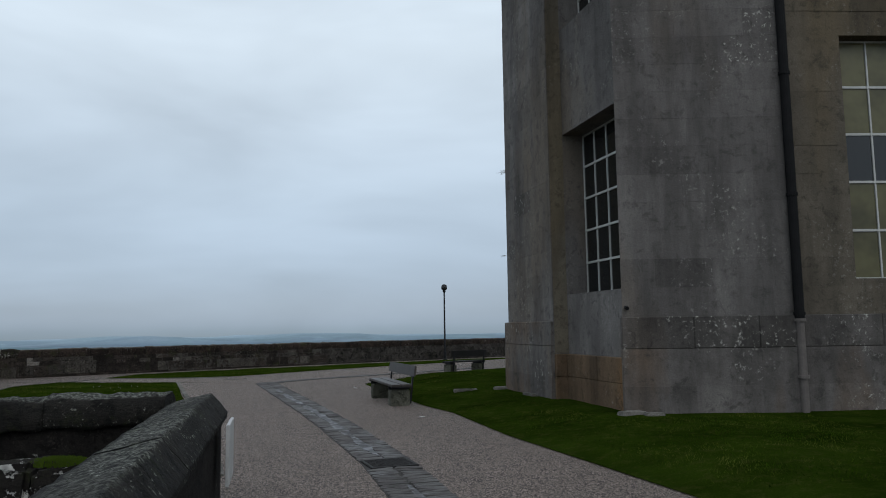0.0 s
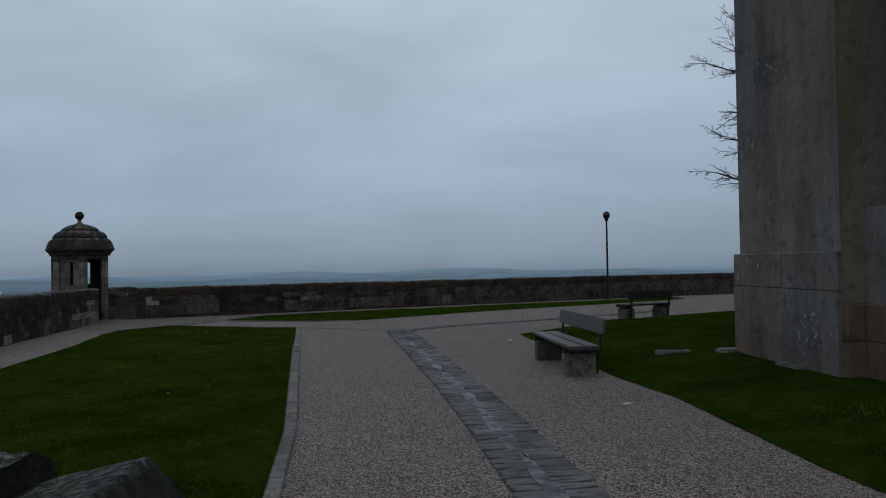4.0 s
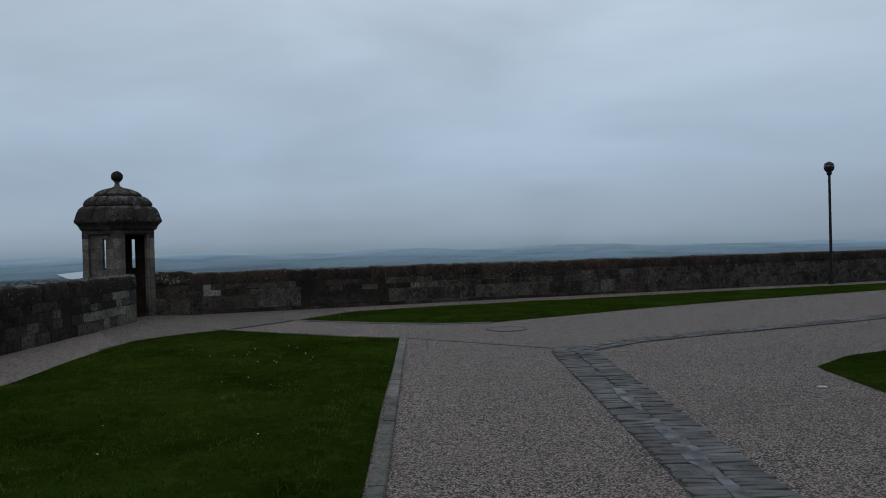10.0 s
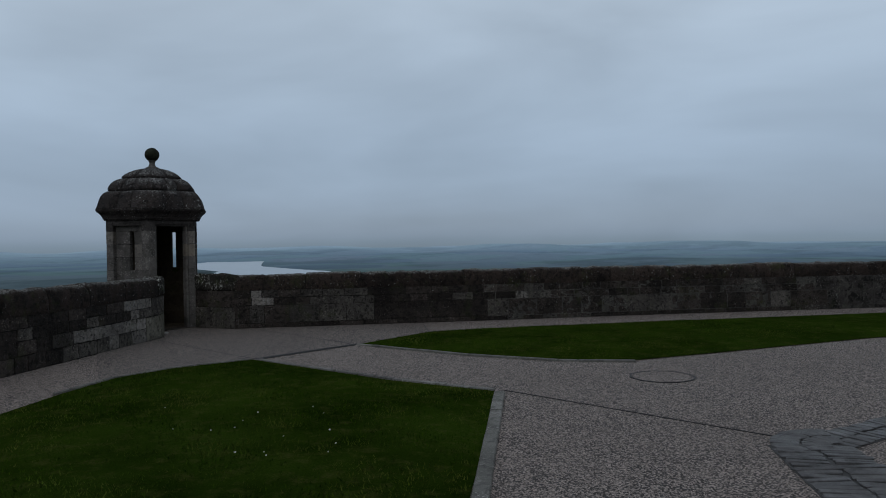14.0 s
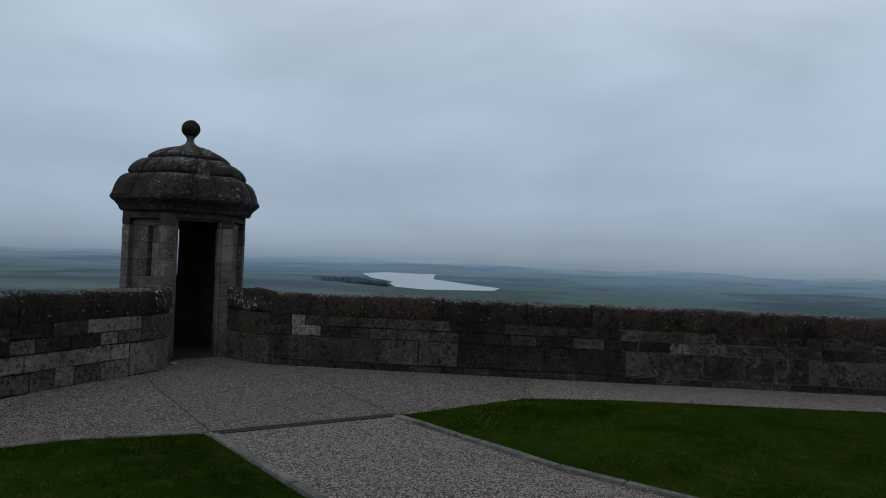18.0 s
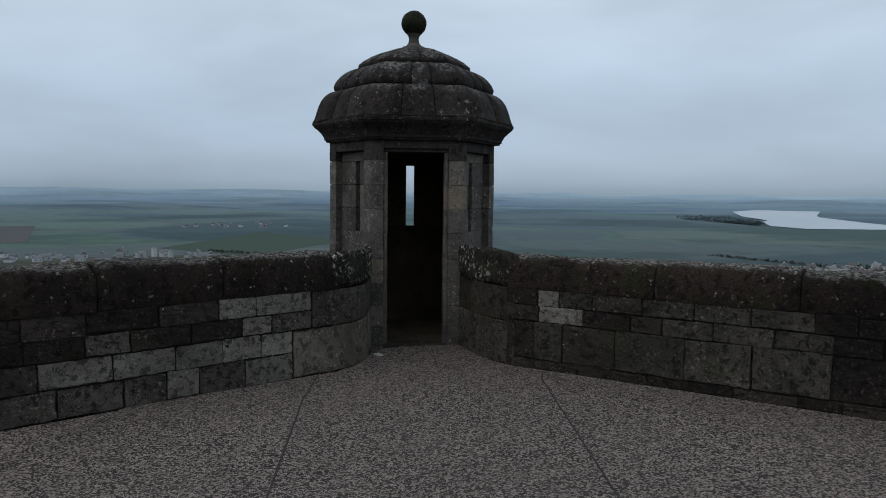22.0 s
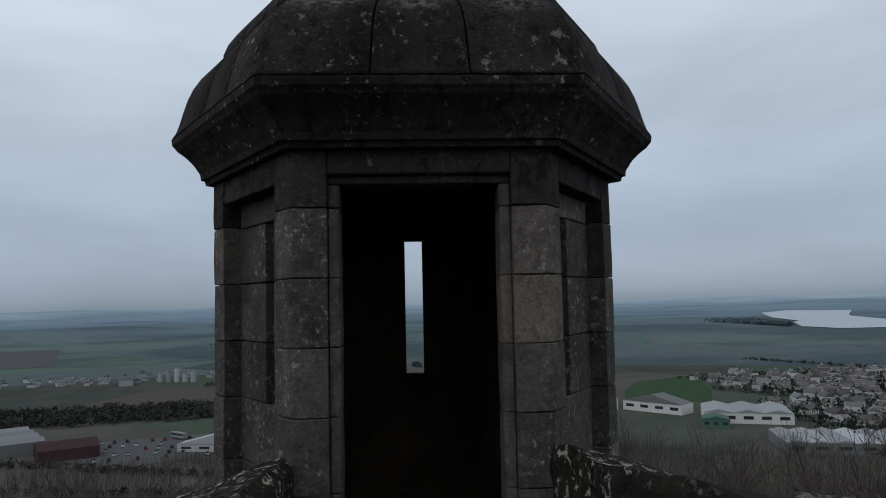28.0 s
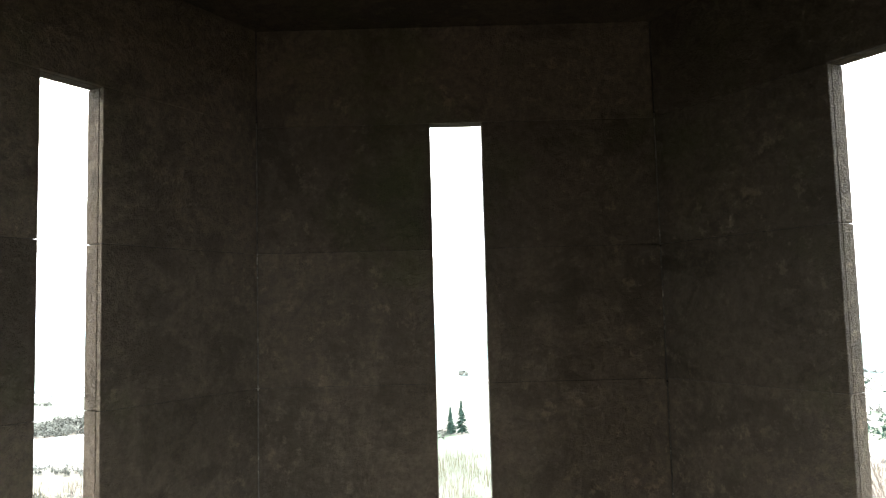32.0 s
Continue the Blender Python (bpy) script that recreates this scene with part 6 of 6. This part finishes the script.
kinds = [house("house", 11, 8, 5.2, 3.2, M_HOUSE, M_TILE), house("house", 13, 9, 3.6, 3.0, M_HOUSE, M_TILE), house("house", 10, 8, 6.0, 3.0, M_HOUSE, M_TILE_GREY)]
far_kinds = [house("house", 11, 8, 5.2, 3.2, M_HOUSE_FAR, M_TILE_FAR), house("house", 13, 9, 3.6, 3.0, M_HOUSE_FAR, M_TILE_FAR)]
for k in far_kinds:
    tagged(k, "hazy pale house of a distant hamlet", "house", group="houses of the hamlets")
far_used = [False, False]
labels = ["pale rendered house with brown tiled gable roof", "low pale house with brown tiled roof", "pale house with grey gable roof"]
for k, l in zip(kinds, labels):
    tagged(k, l, "house", group="houses of the town")
r = random.Random(77)
placed, used = [], [False] * 3
tries = 0
while len(placed) < 280 and tries < 20000:
    tries += 1
    if len(placed) < 230:
        u, v = r.random(), r.random()
        x = -570 + 300 * v + r.uniform(-12, 12)
        y = 380 - 110 * v + (60 + 260 * (0.3 + 0.7 * (1 - v))) * u
        if x < -430 and y < 375:
            continue
        if -425 < x < -268 and y < 332:
            continue
    elif len(placed) < 264:
        x, y = -775 + r.uniform(-35, 25), -60 + r.uniform(-190, 70)
    else:
        x, y = -1400 + r.uniform(-90, 90), 20 + r.uniform(-90, 90)
    if any(math.hypot(x - a, y - b) < 13 for a, b in placed):
        continue
    placed.append((x, y))
    i = r.randrange(3)
    m = pose(x, y, land_z(x, y), 0, 0, r.uniform(0, 180))
    if len(placed) > 230:
        i = i % 2
        if not far_used[i]:
            far_kinds[i].matrix_world, far_used[i] = m, True
        else:
            copy_thing(far_kinds[i], m @ Matrix.Scale(r.uniform(0.45, 0.8), 4))
    elif not used[i]:
        kinds[i].matrix_world, used[i] = m, True
    else:
        copy_thing(kinds[i], m @ Matrix.Scale(r.uniform(0.62, 0.95), 4))
town_trees = []
for k in range(1300):
    u, v = r.random(), r.random()
    x = -575 + 310 * v
    y = 376 - 100 * v + (60 + 280 * (1 - v)) * u
    if x < -430 and y < 372:
        continue
    town_trees.append((x, y, r.uniform(1.5, 4.2)))
clumps("town_trees", "dark winter trees among the houses", M_CONIFER, town_trees, 12)


def shed(name, label, x, y, rz, w, d, h, wall_mat, roof_mat, ridges=1):
    root = empty(name, pose(x, y, land_z(x, y), 0, 0, rz))
    tagged(root, label, "commercial building")
    part("wall", box(0, 0, h / 2 - 1, w, d, h + 2), wall_mat, root)
    for i in range(ridges):
        w1 = w / ridges
        bm = bmesh.new()
        x0, x1 = -w / 2 + i * w1, -w / 2 + (i + 1) * w1
        v = [bm.verts.new(c) for c in ((x0, -d / 2 - 0.4, h), (x1, -d / 2 - 0.4, h), (x1, d / 2 + 0.4, h), (x0, d / 2 + 0.4, h), ((x0 + x1) / 2, -d / 2 - 0.4, h + w1 * 0.12), ((x0 + x1) / 2, d / 2 + 0.4, h + w1 * 0.12))]
        for f in ((0, 4, 5, 3), (4, 1, 2, 5), (0, 1, 4), (3, 5, 2), (0, 3, 2, 1)):
            bm.faces.new([v[j] for j in f])
        part("roof", bm, roof_mat, root)
    n = max(3, int(w / 9))
    for i in range(n):
        for sy in (-1, 1):
            part("window", box(-w / 2 + (i + 0.5) * w / n, sy * d / 2, h * 0.55, w / n * 0.55, 0.12, h * 0.3), M_DARKWIN, root)


shed("supermarket", "large retail hall with pale grey ridged roof", -432, -118, 25, 52, 62, 6, M_TILE_GREY, M_ROOF_SHEET, 4)
shed("retail_store", "dark red retail store beside the hall", -408, -66, 20, 22, 26, 5.5, M_RED, M_RED, 1)
shed("long_shed", "long low white shed by the car park", -396, 8, 70, 46, 8, 4, M_HOUSE, M_SHED, 1)
shed("factory_hall", "white roofed factory hall in the town", -388, 292, 60, 46, 34, 6, M_HOUSE, M_SHED, 3)
shed("green_shed", "small green shed by the factory", -372, 262, 60, 14, 12, 5, M_GREEN, M_GREEN, 1)
shed("greenhouses", "long pale sawtooth roofs of a works", -305, 284, 65, 58, 34, 5, M_TILE_GREY, M_SHED, 6)
shed("pale_block", "low pale block at the meadow", -432, 262, 30, 40, 14, 6, M_HOUSE, M_TILE_GREY, 1)
shed("pale_block", "low pale office block by the road", -455, 232, 20, 24, 14, 7, M_HOUSE, M_SHED, 1)
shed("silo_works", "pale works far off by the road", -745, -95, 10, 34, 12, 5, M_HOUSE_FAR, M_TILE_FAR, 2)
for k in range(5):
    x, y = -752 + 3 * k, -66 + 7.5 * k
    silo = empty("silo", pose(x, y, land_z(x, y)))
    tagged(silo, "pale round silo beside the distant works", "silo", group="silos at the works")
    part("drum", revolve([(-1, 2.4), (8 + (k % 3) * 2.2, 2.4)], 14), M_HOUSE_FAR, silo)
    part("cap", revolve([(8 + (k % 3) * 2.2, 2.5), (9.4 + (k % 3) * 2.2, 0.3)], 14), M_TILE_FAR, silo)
r = random.Random(31)
car_cols = [far_paint("car_paint_pale", (0.5, 0.5, 0.5)), far_paint("car_paint_dark", (0.05, 0.05, 0.06)), far_paint("car_paint_red", (0.22, 0.04, 0.04))]
proto = []
for c in car_cols:
    root = empty("parked_car")
    tagged(root, "small parked car in the car park", "car", group="cars in the car park")
    part("body", box(0, 0, 0.6, 4.2, 1.75, 0.7, 0, 0.2), c, root)
    part("cabin", box(-0.2, 0, 1.15, 2.2, 1.55, 0.55, 0, 0.2), M_DARKWIN, root)
    proto.append(root)
n = 0
for row in range(5):
    for k in range(11):
        if r.random() < 0.35:
            continue
        x, y = -388 - row * 12 + r.uniform(-0.5, 0.5), -62 + k * 6.2
        m = pose(x, y, ZP + 0.02, 0, 0, 10 + r.choice((0, 180)))
        if n < 3:
            proto[n].matrix_world = m
        else:
            copy_thing(proto[r.randrange(3)], m)
        n += 1
for x, y, rz in ((-438, -18, 40), (-444, 12, 75)):
    bus = empty("coach", pose(x, y, ZP, 0, 0, rz))
    tagged(bus, "white coach parked by the car park", "coach")
    part("body", box(0, 0, 1.9, 12, 2.6, 3.0, 0, 0.3), M_SHED, bus)
    for sy in (-1, 1):
        part("window_band", box(0, sy * 1.31, 2.4, 10.5, 0.04, 0.9), M_DARKWIN, bus)
def conifer(x, y, h):
    root = empty("conifer", pose(x, y, land_z(x, y)))
    tagged(root, "tall dark conifer standing alone below the hill", "tree", group="conifers in the valley")
    b = bmesh.new()
    add_tube(b, (0, 0, -0.5), (0, 0, h * 0.9), h * 0.02, h * 0.005, 6)
    part("trunk", b, M_BARK, root)
    b = bmesh.new()
    q = random.Random(int(h * 10))
    for i in range(170):
        z = h * (0.08 + 0.9 * i / 170)
        reach = (h - z) * 0.26 * q.uniform(0.6, 1.15) + 0.2
        a = q.uniform(0, 6.28)
        add_tube(b, (0, 0, z), (reach * math.cos(a), reach * math.sin(a), z - reach * 0.35), 0.5, 0.12, 4, False)
    part("crown", b, M_CONIFER, root)


conifer(-437, 137, 20)
conifer(-440, 111, 19)
conifer(-437, 104, 16)
# worn stone slabs lying in the grass along the building
SLABS = [(1.3, 17.92, 20, 0.42, 0.2), (0.43, 18.0, 18, 0.55, 0.12), (*bp(-0.16, 3.7), 112, 0.5, 0.13), (*sp_(0.05, -0.02), 30, 0.42, 0.2), (*sp_(0.35, -0.2), 12, 0.3, 0.14)]
for x, y, a, l, w in SLABS:
    b = box(0, 0, 0, l, w, 0.07, 0, 0.012)
    bmesh.ops.subdivide_edges(b, edges=[e for e in b.edges if e.calc_length() > 0.15], cuts=4, use_grid_fill=True)
    for v in b.verts:
        v.co += 0.02 * Vector((noise.noise(v.co * 7 + Vector((x, 0, 0))), noise.noise(v.co * 7 + Vector((0, y, 0))), 0.5 * noise.noise(v.co * 9)))
    ob = mesh_ob("stone_slab", b, M_KERB)
    ob.matrix_world = pose(x, y, lawn_z("lawn_building", x, y) + 0.012, 0, 0, a)
    tagged(ob, "flat pale stone slab lying in the grass", "stone slab")
# pale litter and leaves near the walls
for x, y, a in ((-16.75, 24.98, 20), (-0.1, 14.35, 50), (-2.78, 21.05, 10)):
    ob = mesh_ob("litter", box(0, 0, 0.008, 0.09, 0.06, 0.012, 0, 0.004), M_PAPER)
    ob.matrix_world = pose(x, y, 0.0, 0, 0, a)
    tagged(ob, "small pale piece of litter on the gravel", "litter")

# daisies in the lawn
db = bmesh.new()
r = random.Random(9)
for k in range(26):
    cx, cy = r.choice(((-9.2, 20.4), (-8.6, 19.0), (-10.2, 20.9), (-5.6, 14.2), (-7.4, 17.0)))
    x, y = cx + r.gauss(0, 0.4), cy + r.gauss(0, 0.4)
    if inside(LAWN_L, x, y) and edge_gap(LAWN_L, x, y) > 0.1:
        m = pose(x, y, lawn_z("lawn_terrace", x, y) + 0.045, r.uniform(-25, 25), r.uniform(-25, 25), 0)
        bmesh.ops.create_cone(db, cap_ends=True, segments=8, radius1=0.004, radius2=0.008, depth=0.006, matrix=m)
tagged(mesh_ob("daisies", db, M_PAPER), "tiny white daisies scattered in the lawn", "flowers", kind="stuff")
